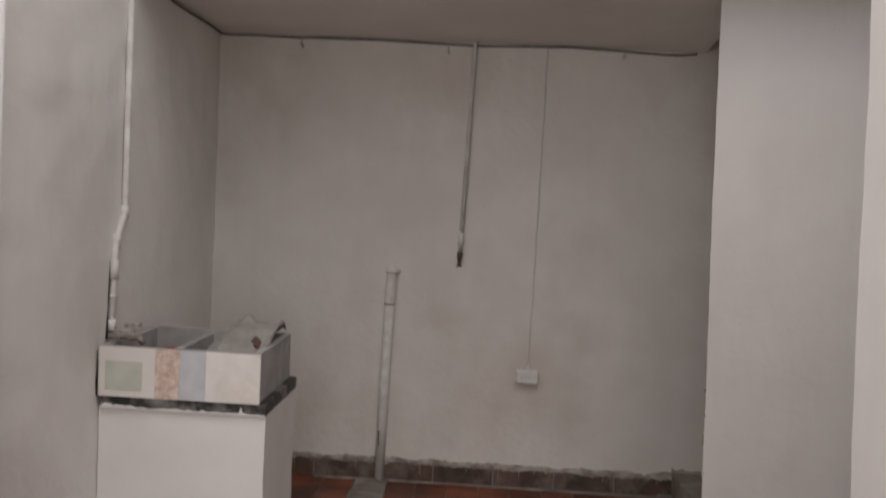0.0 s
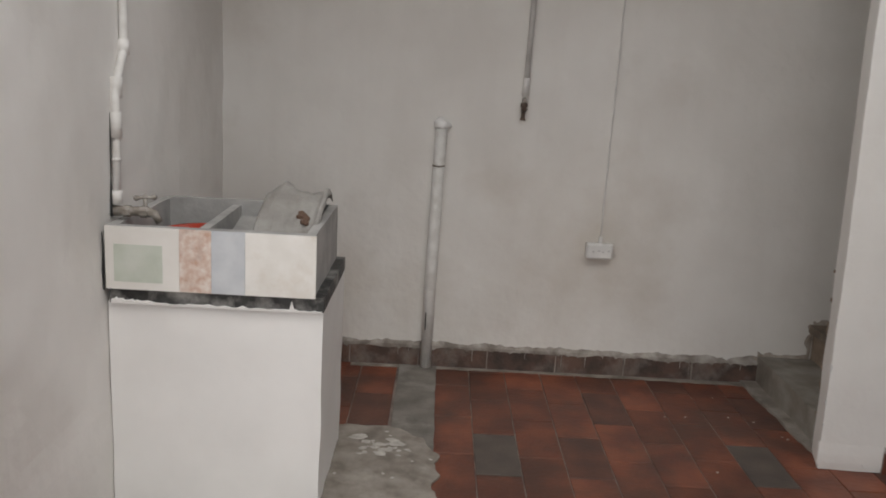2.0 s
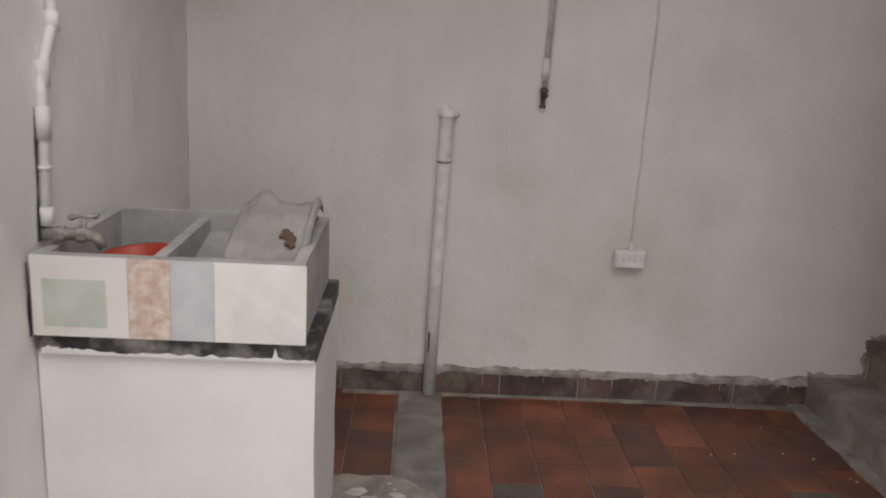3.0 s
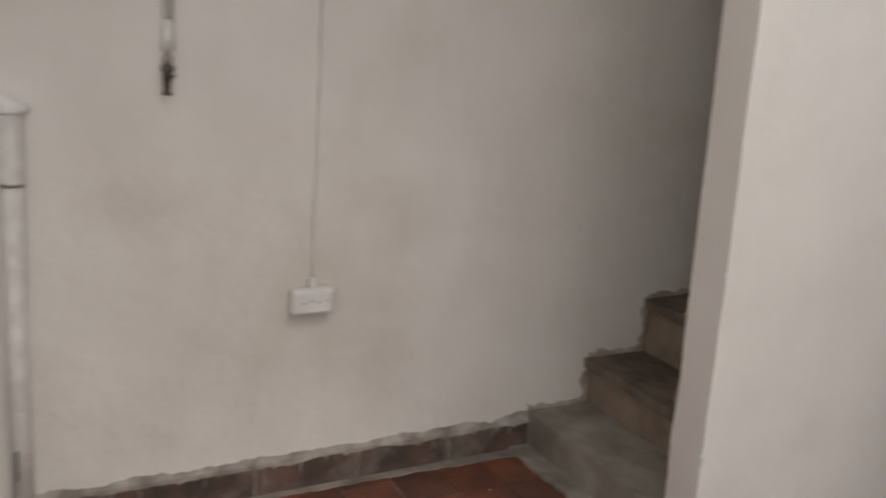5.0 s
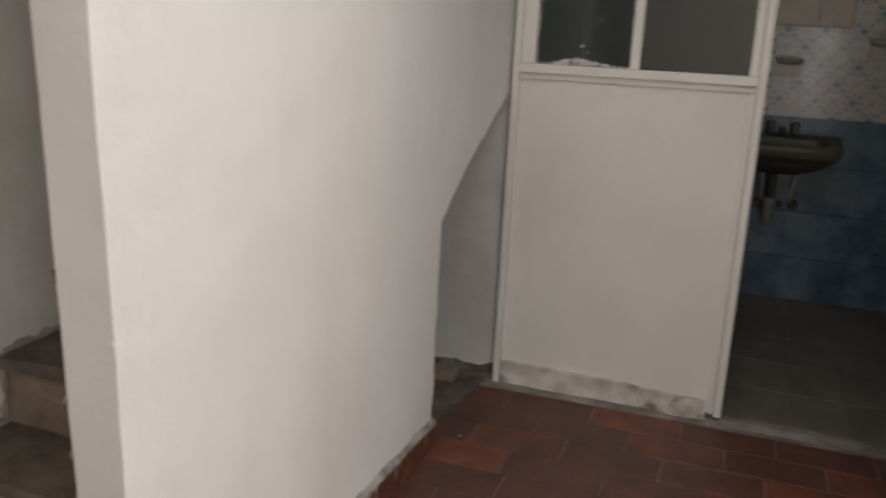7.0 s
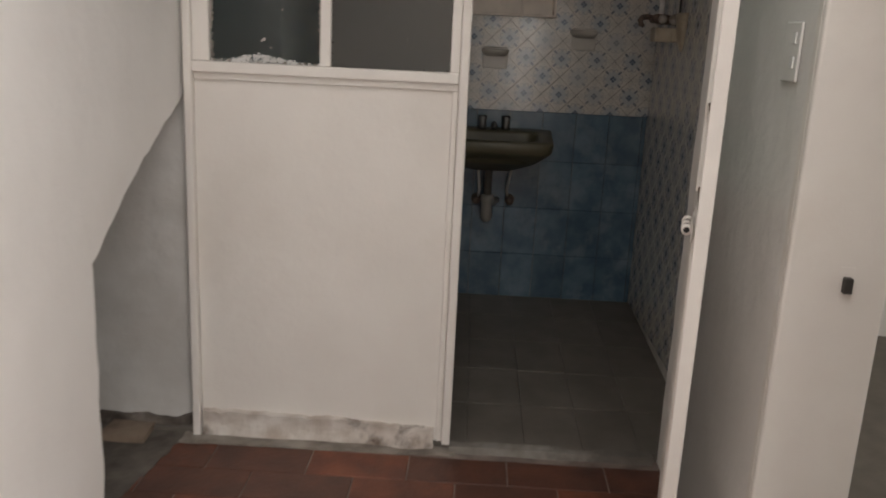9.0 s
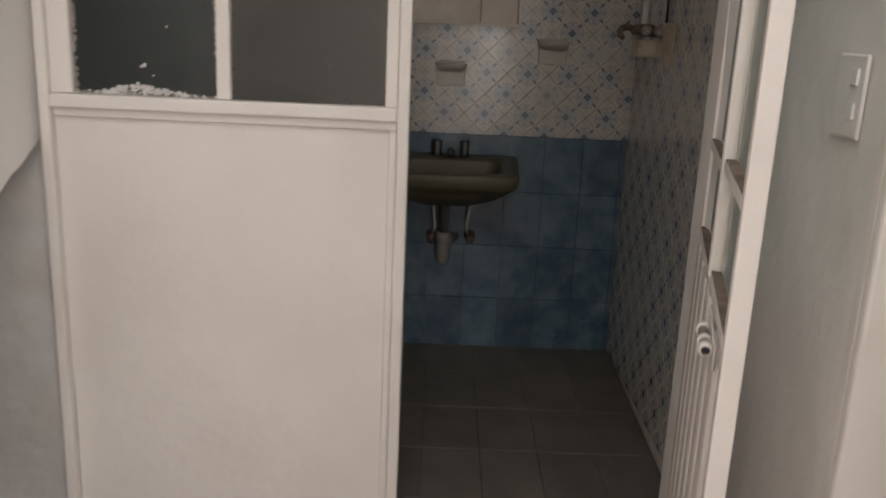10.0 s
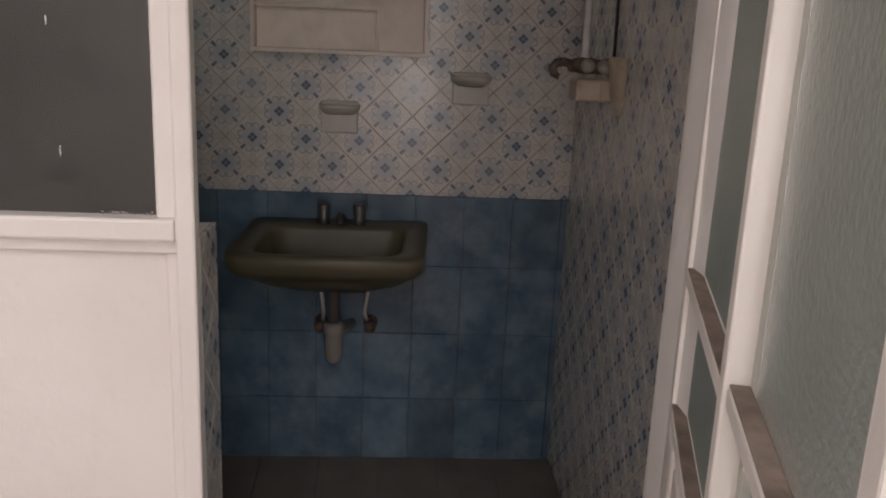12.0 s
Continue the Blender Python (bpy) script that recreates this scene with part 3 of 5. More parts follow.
for k in range(46):
    crumbs(bm, random.choice((3.495, 3.863)) + random.uniform(-0.002, 0.002), random.uniform(1.285, 1.7), 0.003, 0.9)
    if k % 3 == 0:
        crumbs(bm, random.uniform(3.497, 3.58), 1.273 + 0.002 * random.random(), 0.003, 0.6)
part("dirt_edge", bm, PAINT_DIRTY, window, "dirt along the edge of the pane")
for y, z, w, h in ((4.076, 1.345, 0.0045, 0.0045), (4.084, 1.342, 0.0025, 0.004), (4.056, 1.321, 0.003, 0.002), (4.02, 1.437, 0.002, 0.003), (3.632, 1.362, 0.0013, 0.008), (3.640, 1.545, 0.0012, 0.007)):
    bm = bmesh.new()
    bmesh.ops.create_icosphere(bm, subdivisions=2, radius=1.0, matrix=Matrix.Translation((XP + 0.012, y, z)) @ Matrix.Diagonal((0.0008, w, h, 1)))
    for v in bm.verts:
        v.co.y += random.uniform(-0.35, 0.35) * w
        v.co.z += random.uniform(-0.35, 0.35) * h
    part("paint_spot", bm, PAINT_LUMP, window, "white paint spot")

# frame of the bathroom doorway at the hinge side
door_frame = tagged(new("door_frame"), "white steel frame of the bathroom doorway", "door frame", kind="structure")
bm = bmesh.new()
box(bm, XP - 0.03, XP + 0.06, 2.66, 2.705, 0.0, CEIL, 0.004)
part("post", bm, WHITE_METAL, door_frame)
bm = bmesh.new()
box(bm, XP - 0.02, XP + 0.03, 2.705, 3.436, 2.06, 2.10, 0.004)
part("head", bm, WHITE_METAL, door_frame)
bm = bmesh.new()
box(bm, XP, XP + 0.06, BY - 0.02, 2.66, 0.0, CEIL)
part("lining", bm, PAINT, door_frame)
# doorway of the room beyond: steel jamb with a strike plate
jamb = tagged(new("door_1"), "white painted steel door jamb with a strike plate", "door jamb", kind="structure")
bm = bmesh.new()
box(bm, 2.690, 2.714, 2.505, 2.7245, 0.0, 2.05, 0.006)
box(bm, 2.714, 2.736, 2.716, 2.7235, 0.0, 2.05, 0.002)
part("jamb", bm, WHITE_METAL, jamb)
bm = bmesh.new()
box(bm, 2.6885, 2.691, 2.580, 2.612, 0.865, 0.945, 0.001)
part("strike_plate", bm, WHITE_METAL, jamb)
bm = bmesh.new()
box(bm, 2.668, 2.687, 2.588, 2.606, 0.890, 0.925, 0.003)
part("latch", bm, OLD_BLACK, jamb)

# ---------------------------------------------------------------- shape helpers
def tube(bm, points, radius, sides=12, cap=True):
    """A round pipe along points; radius one number or one for each point."""
    pts = [Vector(p) for p in points]
    rad = list(radius) if isinstance(radius, (list, tuple)) else [radius] * len(pts)
    rings = []
    up = Vector((0.31, 0.87, 0.39))
    for k, p in enumerate(pts):
        t = (pts[min(k + 1, len(pts) - 1)] - pts[max(k - 1, 0)]).normalized()
        a = t.cross(up)
        a = a.normalized() if a.length > 1e-4 else t.orthogonal().normalized()
        b = t.cross(a)
        rings.append([bm.verts.new(p + (a * math.cos(q) + b * math.sin(q)) * rad[k]) for q in (2 * math.pi * j / sides for j in range(sides))])
    for r0, r1 in zip(rings, rings[1:]):
        for j in range(sides):
            bm.faces.new((r0[j], r0[(j + 1) % sides], r1[(j + 1) % sides], r1[j]))
    if cap:
        bm.faces.new(rings[0][::-1])
        bm.faces.new(rings[-1])


def loft(bm, rings, close_first=True, close_last=True):
    made = [[bm.verts.new(p) for p in r] for r in rings]
    n = len(made[0])
    for r0, r1 in zip(made, made[1:]):
        for j in range(n):
            bm.faces.new((r0[j], r0[(j + 1) % n], r1[(j + 1) % n], r1[j]))
    if close_first:
        bm.faces.new(made[0][::-1])
    if close_last:
        bm.faces.new(made[-1])


def empty(name, label, category, at=(0, 0, 0), group="", kind=""):
    ob = new(name)
    ob.matrix_world = pose(*at)
    return tagged(ob, label, category, group, kind)


# ---------------------------------------------------------------- laundry sink
def build_pedestal():
    ped = empty("sink_pedestal", "white painted masonry pedestal under the laundry tub", "pedestal")
    bm = bmesh.new()

    def foot(co):
        f = 0.02 * noise.noise(Vector((co.x * 11, co.y * 11, 2))) + 0.012 * noise.noise(Vector((co.x * 37, co.y * 37, 5))) if co.z < 0.03 else 0
        return Vector((co.x, co.y, co.z + abs(f)))
    slab(bm, -0.885, -0.253, 3.925, 4.437, 0.004, 0.652, 0.02, 0.0035, foot)
    part("body", bm, WHITE_PAINT, ped)
    bm = bmesh.new()
    slab(bm, -0.875, -0.250, 3.912, 4.442, 0.650, 0.694, 0.03, 0.002)
    part("support_slab", bm, BLACK_STONE, ped, "black stone edge with drips of white paint")
    random.seed(11)
    bm = bmesh.new()
    n = 90
    prev = None
    for k in range(n + 1):
        x = -0.868 + (0.868 - 0.255) * k / n
        wob = noise.noise(Vector((x * 11, 1, 0))) * 0.5 + noise.noise(Vector((x * 40, 5, 0))) * 0.35
        lump = max(0.0, 0.003 + 0.024 * wob) + (0.012 if x < -0.78 else 0) * random.random()
        if abs(x + 0.345) < 0.004:
            lump = 0.03
        row = [bm.verts.new((x, y, z)) for y, z in ((3.918, 0.646), (3.9085, 0.648), (3.9075, 0.652 + lump * 0.7), (3.912, 0.652 + lump))]
        if prev:
            for a in range(3):
                bm.faces.new((prev[a], row[a], row[a + 1], prev[a + 1]))
        prev = row
    part("paint_edge", bm, WHITE_PAINT, ped, "ragged white paint over the black edge")
    return ped


def build_tub():
    tub = empty("laundry_tub", "grey cement laundry tub faced with odd marble tiles", "laundry tub")
    x0, x1, y0, y1, z0, z1 = -0.876, -0.279, 3.908, 4.428, 0.694, 0.879
    w = 0.028
    for name, b in (("side_wall", (x0, x0 + w, y0, y1, z0, z1)), ("side_wall", (x1 - w, x1, y0, y1, z0, z1)),
                    ("front_wall", (x0 + w, x1 - w, y0, y0 + w, z0, z1)), ("back_wall", (x0 + w, x1 - w, y1 - w, y1, z0, z1 + 0.004)),
                    ("divider", (-0.632, -0.604, y0 + w, y1 - w, z0, z1 - 0.012)), ("bottom", (x0 + w, x1 - w, y0 + w, y1 - w, z0, z0 + 0.02))):
        bm = bmesh.new()
        slab(bm, *b, step=0.05, amp=0.0016)
        part(name, bm, TUB_CEMENT, tub)
    bm = bmesh.new()
    for v in box(bm, -0.604, x1 - w, y0 + w, y1 - w, 0.71, 0.73, 0.0):
        v.co.z += (0.10 if v.co.y > 4.1 else 0.02)
    part("washboard", bm, TUB_CEMENT, tub)
    # facing tiles
    for k, (a, b, mat_, lab) in enumerate(((-0.878, -0.6662, TILE_WHITE, "white tile with a pale green field"), (-0.6657, -0.5742, TILE_ORANGE, "orange marbled tile"),
                                           (-0.5737, -0.4772, TILE_BLUE, "pale blue marbled tile"), (-0.4767, -0.273, TILE_CREAM, "cream marbled tile"))):
        bm = bmesh.new()
        box(bm, a, b, 3.899, 3.908, 0.694, 0.879, 0.0006)
        t = part("facing_tile", bm, mat_, tub, lab)
        if k == 0:
            bm = bmesh.new()
            box(bm, -0.853, -0.714, 3.8982, 3.8995, 0.717, 0.828)
            part("green_field", bm, TILE_GREEN, t, "pale green field")
    return tub


build_pedestal()
build_tub()

# cloth laid over the washboard
bm = bmesh.new()
rows_ = []
for i in range(29):
    u = i / 28
    row = []
    for j in range(25):
        v = j / 24
        x = -0.490 + u * 0.205
        y = 3.955 + v * 0.44
        z = 0.80 + 0.135 * math.sin(min(v * 1.25, 1.0) * math.pi / 2) + 0.030 * math.exp(-((v - 0.8) / 0.2) ** 2) * math.exp(-((u - 0.25) / 0.17) ** 2) - 0.05 * max(0.0, 0.12 - u)
        z += 0.010 * noise.noise(Vector((u * 5, v * 5, 2))) + 0.008 * noise.noise(Vector((u * 11, v * 9, 4)))
        if u > 0.86:
            z += 0.012 * math.sin((u - 0.86) / 0.14 * math.pi)
            x -= (u - 0.86) * 0.05
        if v > 0.93:
            z -= (v - 0.93) * 0.5
        row.append((x, y, z))
    rows_.append(row)
top = [[bm.verts.new(p) for p in r] for r in rows_]
low = [[bm.verts.new((p[0], p[1], p[2] - 0.006)) for p in r] for r in rows_]
for i in range(28):
    for j in range(24):
        bm.faces.new((top[i][j], top[i + 1][j], top[i + 1][j + 1], top[i][j + 1]))
        bm.faces.new((low[i][j], low[i][j + 1], low[i + 1][j + 1], low[i + 1][j]))
for i in range(28):
    bm.faces.new((top[i][0], low[i][0], low[i + 1][0], top[i + 1][0]))
    bm.faces.new((top[i][24], top[i + 1][24], low[i + 1][24], low[i][24]))
for j in range(24):
    bm.faces.new((top[0][j], top[0][j + 1], low[0][j + 1], low[0][j]))
    bm.faces.new((top[28][j], low[28][j], low[28][j + 1], top[28][j + 1]))
cloth = thing("cloth", bm, CLOTH, "stiff grey rag draped over the laundry washboard", "rag", smooth=True)
bm = bmesh.new()
for (u, v, r) in ((-0.350, 4.122, 0.014), (-0.338, 4.110, 0.012), (-0.356, 4.135, 0.010), (-0.334, 4.088, 0.009), (-0.344, 4.095, 0.008), (-0.362, 4.118, 0.006)):
    bmesh.ops.create_icosphere(bm, subdivisions=2, radius=1.0, matrix=Matrix.Translation((u, v, 0.892 + (v - 4.118) * 0.446)) @ Matrix.Rotation(0.42, 4, "X") @ Matrix.Diagonal((r, r * 1.3, 0.007, 1)))
for v in bm.verts:
    w = noise.noise_vector(v.co * 120) * 0.005
    v.co += Vector((w.x, w.y, 0))
part("rust_stain", bm, RUST, cloth, "brown rust stain")

# red bowl in the left basin
bm = bmesh.new()
prof = [(0.045, 0.0), (0.085, 0.055), (0.105, 0.115), (0.109, 0.118), (0.102, 0.112), (0.080, 0.055), (0.042, 0.006)]
loft(bm, [[(-0.728 + r * 0.93 * math.cos(a), 4.16 + r * 0.95 * math.sin(a), 0.7145 + h * 0.93 + 0.010 * math.cos(a)) for a in (2 * math.pi * k / 28 for k in range(28))] for r, h in prof])
thing("bowl", bm, RED_PLASTIC, "red plastic bowl in the laundry tub basin", "bowl", smooth=True)


# ---------------------------------------------------------------- pipes on the walls
def left_pipe():
    p = empty("water_pipe", "white plastic water pipe bent down to the laundry tap", "pipe")
    xw = XL + 0.0128
    bm = bmesh.new()
    tube(bm, [(xw, 4.085, 2.5), (xw, 4.09, 1.40), (xw, 4.085, 1.365), (xw, 4.03, 1.285), (xw, 4.012, 1.255), (xw, 4.008, 1.10), (xw, 3.998, 0.935)], 0.0125)
    part("tube", bm, PVC, p, smooth=True)
    for y, z, h, r in ((4.088, 1.375, 0.045, 0.0165), (4.02, 1.262, 0.06, 0.0175), (4.008, 1.155, 0.075, 0.0175), (4.004, 1.055, 0.008, 0.0155), (3.998, 0.945, 0.04, 0.017)):
        bm = bmesh.new()
        tube(bm, [(xw, y, z - h / 2), (xw, y, z + h / 2)], r)
        part("coupling", bm, PVC, p, smooth=True)
    return p


def laundry_tap():
    t = empty("laundry_tap", "old painted brass tap over the laundry tub", "tap")
    z, y = 0.905, 3.995
    bm = bmesh.new()
    tube(bm, [(XL - 0.01, y, z), (XL + 0.05, y, z), (XL + 0.10, y, z + 0.002), (XL + 0.125, y, z - 0.004), (XL + 0.14, y, z - 0.03)], [0.017, 0.014, 0.015, 0.013, 0.011])
    part("body", bm, OLD_BRASS, t, smooth=True)
    for d in (0.035, 0.085):
        bm = bmesh.new()
        tube(bm, [(XL + d, y, z), (XL + d + 0.02, y, z)], 0.0185, 8)
        part("nut", bm, OLD_BRASS, t)
    bm = bmesh.new()
    tube(bm, [(XL + 0.098, y, z), (XL + 0.098, y, z + 0.04)], 0.006)
    part("stem", bm, OLD_BRASS, t, smooth=True)
    bm = bmesh.new()
    tube(bm, [(XL + 0.066, y - 0.006, z + 0.040), (XL + 0.072, y - 0.006, z + 0.041), (XL + 0.086, y, z + 0.043), (XL + 0.098, y, z + 0.046), (XL + 0.110, y, z + 0.043), (XL + 0.124, y + 0.006, z + 0.045), (XL + 0.130, y + 0.006, z + 0.046)],
         [0.004, 0.0085, 0.004, 0.008, 0.004, 0.0085, 0.004], 10)
    part("handle", bm, OLD_BRASS, t, smooth=True)
    return t


pipe = left_pipe()
# thin black strip that draws the shadow beside the pipe
bm = bmesh.new()
tube(bm, [(XL + 0.002, 3.994, 1.19), (XL + 0.002, 3.993, 1.10), (XL + 0.002, 3.986, 1.0), (XL + 0.003, 3.982, 0.94), (XL + 0.003, 3.980, 0.89)], [0.0006, 0.0025, 0.0012, 0.004, 0.005], 6)
part("gap", bm, BLACK, pipe, "black strip for the shaded gap behind the pipe")
laundry_tap()
# black sliver filling in for the shade between tub and wall
bm = bmesh.new()
tube(bm, [(XL + 0.004, 3.902, 0.86), (XL + 0.006, 3.902, 0.80), (XL + 0.004, 3.902, 0.74), (XL + 0.005, 3.902, 0.69)], [0.001, 0.002, 0.0045, 0.003], 6)
part("gap", bm, BLACK, bpy.data.objects["laundry_tub"], "black strip for the shaded gap between tub and wall")
near_pipe = empty("drain_pipe", "thick white painted pipe on the side wall", "pipe")
bm = bmesh.new()
tube(bm, [(XL + 0.022, 3.168, 3.0), (XL + 0.022, 3.168, 0.0)], 0.021, 14)
part("tube", bm, WHITE_PAINT, near_pipe, smooth=True)
bm = bmesh.new()
tube(bm, [(XL + 0.022, 3.168, 0.33), (XL + 0.022, 3.168, 0.40)], 0.026, 14)
part("coupling", bm, WHITE_PAINT, near_pipe, smooth=True)

waste = empty("waste_pipe", "capped white waste pipe standing against the back wall", "pipe")
bm = bmesh.new()
tube(bm, [(0.048, YB - 0.026, -0.004), (0.052, YB - 0.026, 0.4), (0.066, YB - 0.024, 1.12)], 0.0255, 16)
part("tube", bm, PVC, waste, smooth=True)
bm = bmesh.new()
tube(bm, [(0.066, YB - 0.024, 1.098), (0.066, YB - 0.024, 1.104), (0.067, YB - 0.024, 1.122), (0.068, YB - 0.023, 1.128)], [0.027, 0.031, 0.032, 0.028], 20)
tube(bm, [(0.060, YB - 0.024, 1.122), (0.058, YB - 0.022, 1.138), (0.060, YB - 0.020, 1.146)], [0.022, 0.015, 0.006], 12)
tube(bm, [(0.072, YB - 0.028, 1.112), (0.098, YB - 0.020, 1.112), (0.106, YB - 0.014, 1.106)], [0.016, 0.013, 0.006], 10)
tube(bm, [(0.050, YB - 0.030, 1.116), (0.032, YB - 0.022, 1.123)], [0.010, 0.005], 8)
for v in bm.verts:
    w = noise.noise_vector(v.co * 55) * 0.006
    v.co += Vector((w.x, w.y * 0.4, w.z))
part("cap", bm, WHITE_PAINT, waste, "lumpy white painted cap", smooth=True)
bm = bmesh.new()
tube(bm, [(0.061, YB - 0.025, 0.932), (0.061, YB - 0.025, 0.939)], 0.0275, 16)
part("joint", bm, OLD_BRASS, waste, "dark joint line", smooth=True)
bm = bmesh.new()
box(bm, 0.036, 0.041, YB - 0.056, YB - 0.045, 0.19, 0.27, 0.002)
part("crack", bm, BLACK, waste, "black crack in the paint")

tap = empty("wall_tap", "thin grey supply pipe with a rusty brown stop tap", "tap")
bm = bmesh.new()
tube(bm, [(0.440, YB - 0.016, CEIL + 0.02), (0.436, YB - 0.016, 2.2), (0.418, YB - 0.016, 1.33)], 0.0115, 12)
part("tube", bm, PIPE_GREY, tap, smooth=True)
bm = bmesh.new()
tube(bm, [(0.418, YB - 0.017, 1.33), (0.416, YB - 0.017, 1.255)], 0.0145, 12)
part("sleeve", bm, PVC, tap, smooth=True)
bm = bmesh.new()
tube(bm, [(0.416, YB - 0.018, 1.246), (0.416, YB - 0.022, 1.240), (0.415, YB - 0.022, 1.228), (0.415, YB - 0.022, 1.222)], [0.007, 0.011, 0.011, 0.007], 14)
part("ball", bm, OLD_BRASS, tap, "dull metal ball", smooth=True)
bm = bmesh.new()
tube(bm, [(0.415, YB - 0.020, 1.224), (0.415, YB - 0.022, 1.221), (0.414, YB - 0.022, 1.208), (0.414, YB - 0.022, 1.205), (0.414, YB - 0.022, 1.188), (0.413, YB - 0.022, 1.185), (0.413, YB - 0.022, 1.160), (0.413, YB - 0.022, 1.157), (0.413, YB - 0.022, 1.150)], [0.007, 0.0155, 0.0155, 0.011, 0.0125, 0.009, 0.009, 0.0125, 0.0115], 12)
tube(bm, [(0.413, YB - 0.022, 1.197), (0.413, YB - 0.048, 1.199)], [0.008, 0.006], 10)
for v in bm.verts:
    v.co += noise.noise_vector(v.co * 120) * 0.0015
part("valve", bm, TAP_BROWN, tap, "rusty brown valve", smooth=True)
bm = bmesh.new()
tube(bm, [(0.400, YB - 0.048, 1.198), (0.413, YB - 0.050, 1.201), (0.427, YB - 0.048, 1.198)], [0.004, 0.006, 0.004], 8)
part("handle", bm, TAP_BROWN, tap, smooth=True)

socket = empty("power_socket", "white surface socket box hanging on its cable", "socket")
bm = bmesh.new()
box(bm, 0.738, 0.858, YB - 0.042, YB - 0.002, 0.556, 0.628, 0.008)
part("box", bm, SOCKET_WHITE, socket)
bm = bmesh.new()
box(bm, 0.744, 0.852, YB - 0.046, YB - 0.041, 0.562, 0.622, 0.004)
part("cover", bm, SOCKET_WHITE, socket)
for x in (0.768, 0.792, 0.812, 0.836):
    bm = bmesh.new()
    box(bm, x - 0.0045, x + 0.0045, YB - 0.0475, YB - 0.0455, 0.591 + (0.003 if x in (0.792, 0.836) else -0.002), 0.596 + (0.003 if x in (0.792, 0.836) else -0.002))
    part("slot", bm, GREY_SLOT, socket)
bm = bmesh.new()
tube(bm, [(0.800, YB - 0.02, 0.62), (0.800, YB - 0.016, 0.655)], 0.009, 8)
part("gland", bm, SOCKET_WHITE, socket)
bm = bmesh.new()
tube(bm, [(0.812 + 0.0015 * math.sin(k * 1.7) - 0.010 * k / 24, YB - 0.006, 2.305 - (2.305 - 0.64) * k / 24) for k in range(25)], 0.0034, 8)
thing("cable", bm, CABLE, "thin white painted cable down the back wall", "cable", smooth=True)

# dark line of the ceiling joint, added as a thin tube, with hooks
bm = bmesh.new()
tube(bm, [(XL + 0.01 + 2.45 * k / 30, YB - 0.008, CEIL - 0.012 - 0.010 * (k % 30) / 30 * math.sin(k * 0.5) - 0.004 * noise.noise(Vector((k * 0.7, 0, 0)))) for k in range(31)], 0.006, 8)
tube(bm, [(XL + 0.008, YB - 0.01 - 1.9 * k / 16, CEIL - 0.012 + 0.004 * math.sin(k)) for k in range(17)], 0.006, 8)
thing("ceiling_joint_line", bm, DARK_JOINT, "dark line of the ceiling joint, built as a thin tube", "cable", smooth=True)
for x, z in ((-0.46, 2.255), (0.30, 2.255), (1.20, 2.268)):
    bm = bmesh.new()
    tube(bm, [(x, YB + 0.005, z), (x, YB - 0.022, z), (x, YB - 0.03, z + 0.012), (x, YB - 0.026, z + 0.022)], [0.010, 0.007, 0.007, 0.006], 8)
    thing("hook", bm, PIPE_GREY, "small painted hook near the ceiling", "hook", group="hooks on the back wall", smooth=True)

# light switch on the wall beside the bathroom door
switch = empty("light_switch", "white painted-over switch plate with two small rockers", "switch")
bm = bmesh.new()
box(bm, 2.808, 2.902, YR - 0.002, YR + 0.0055, 1.322, 1.452, 0.004)
part("plate", bm, PAINT, switch)
for z in (1.352, 1.404):
    bm = bmesh.new()
    box(bm, 2.826, 2.848, YR + 0.005, YR + 0.0095, z, z + 0.026, 0.002)
    part("rocker", bm, WHITE_PAINT, switch)


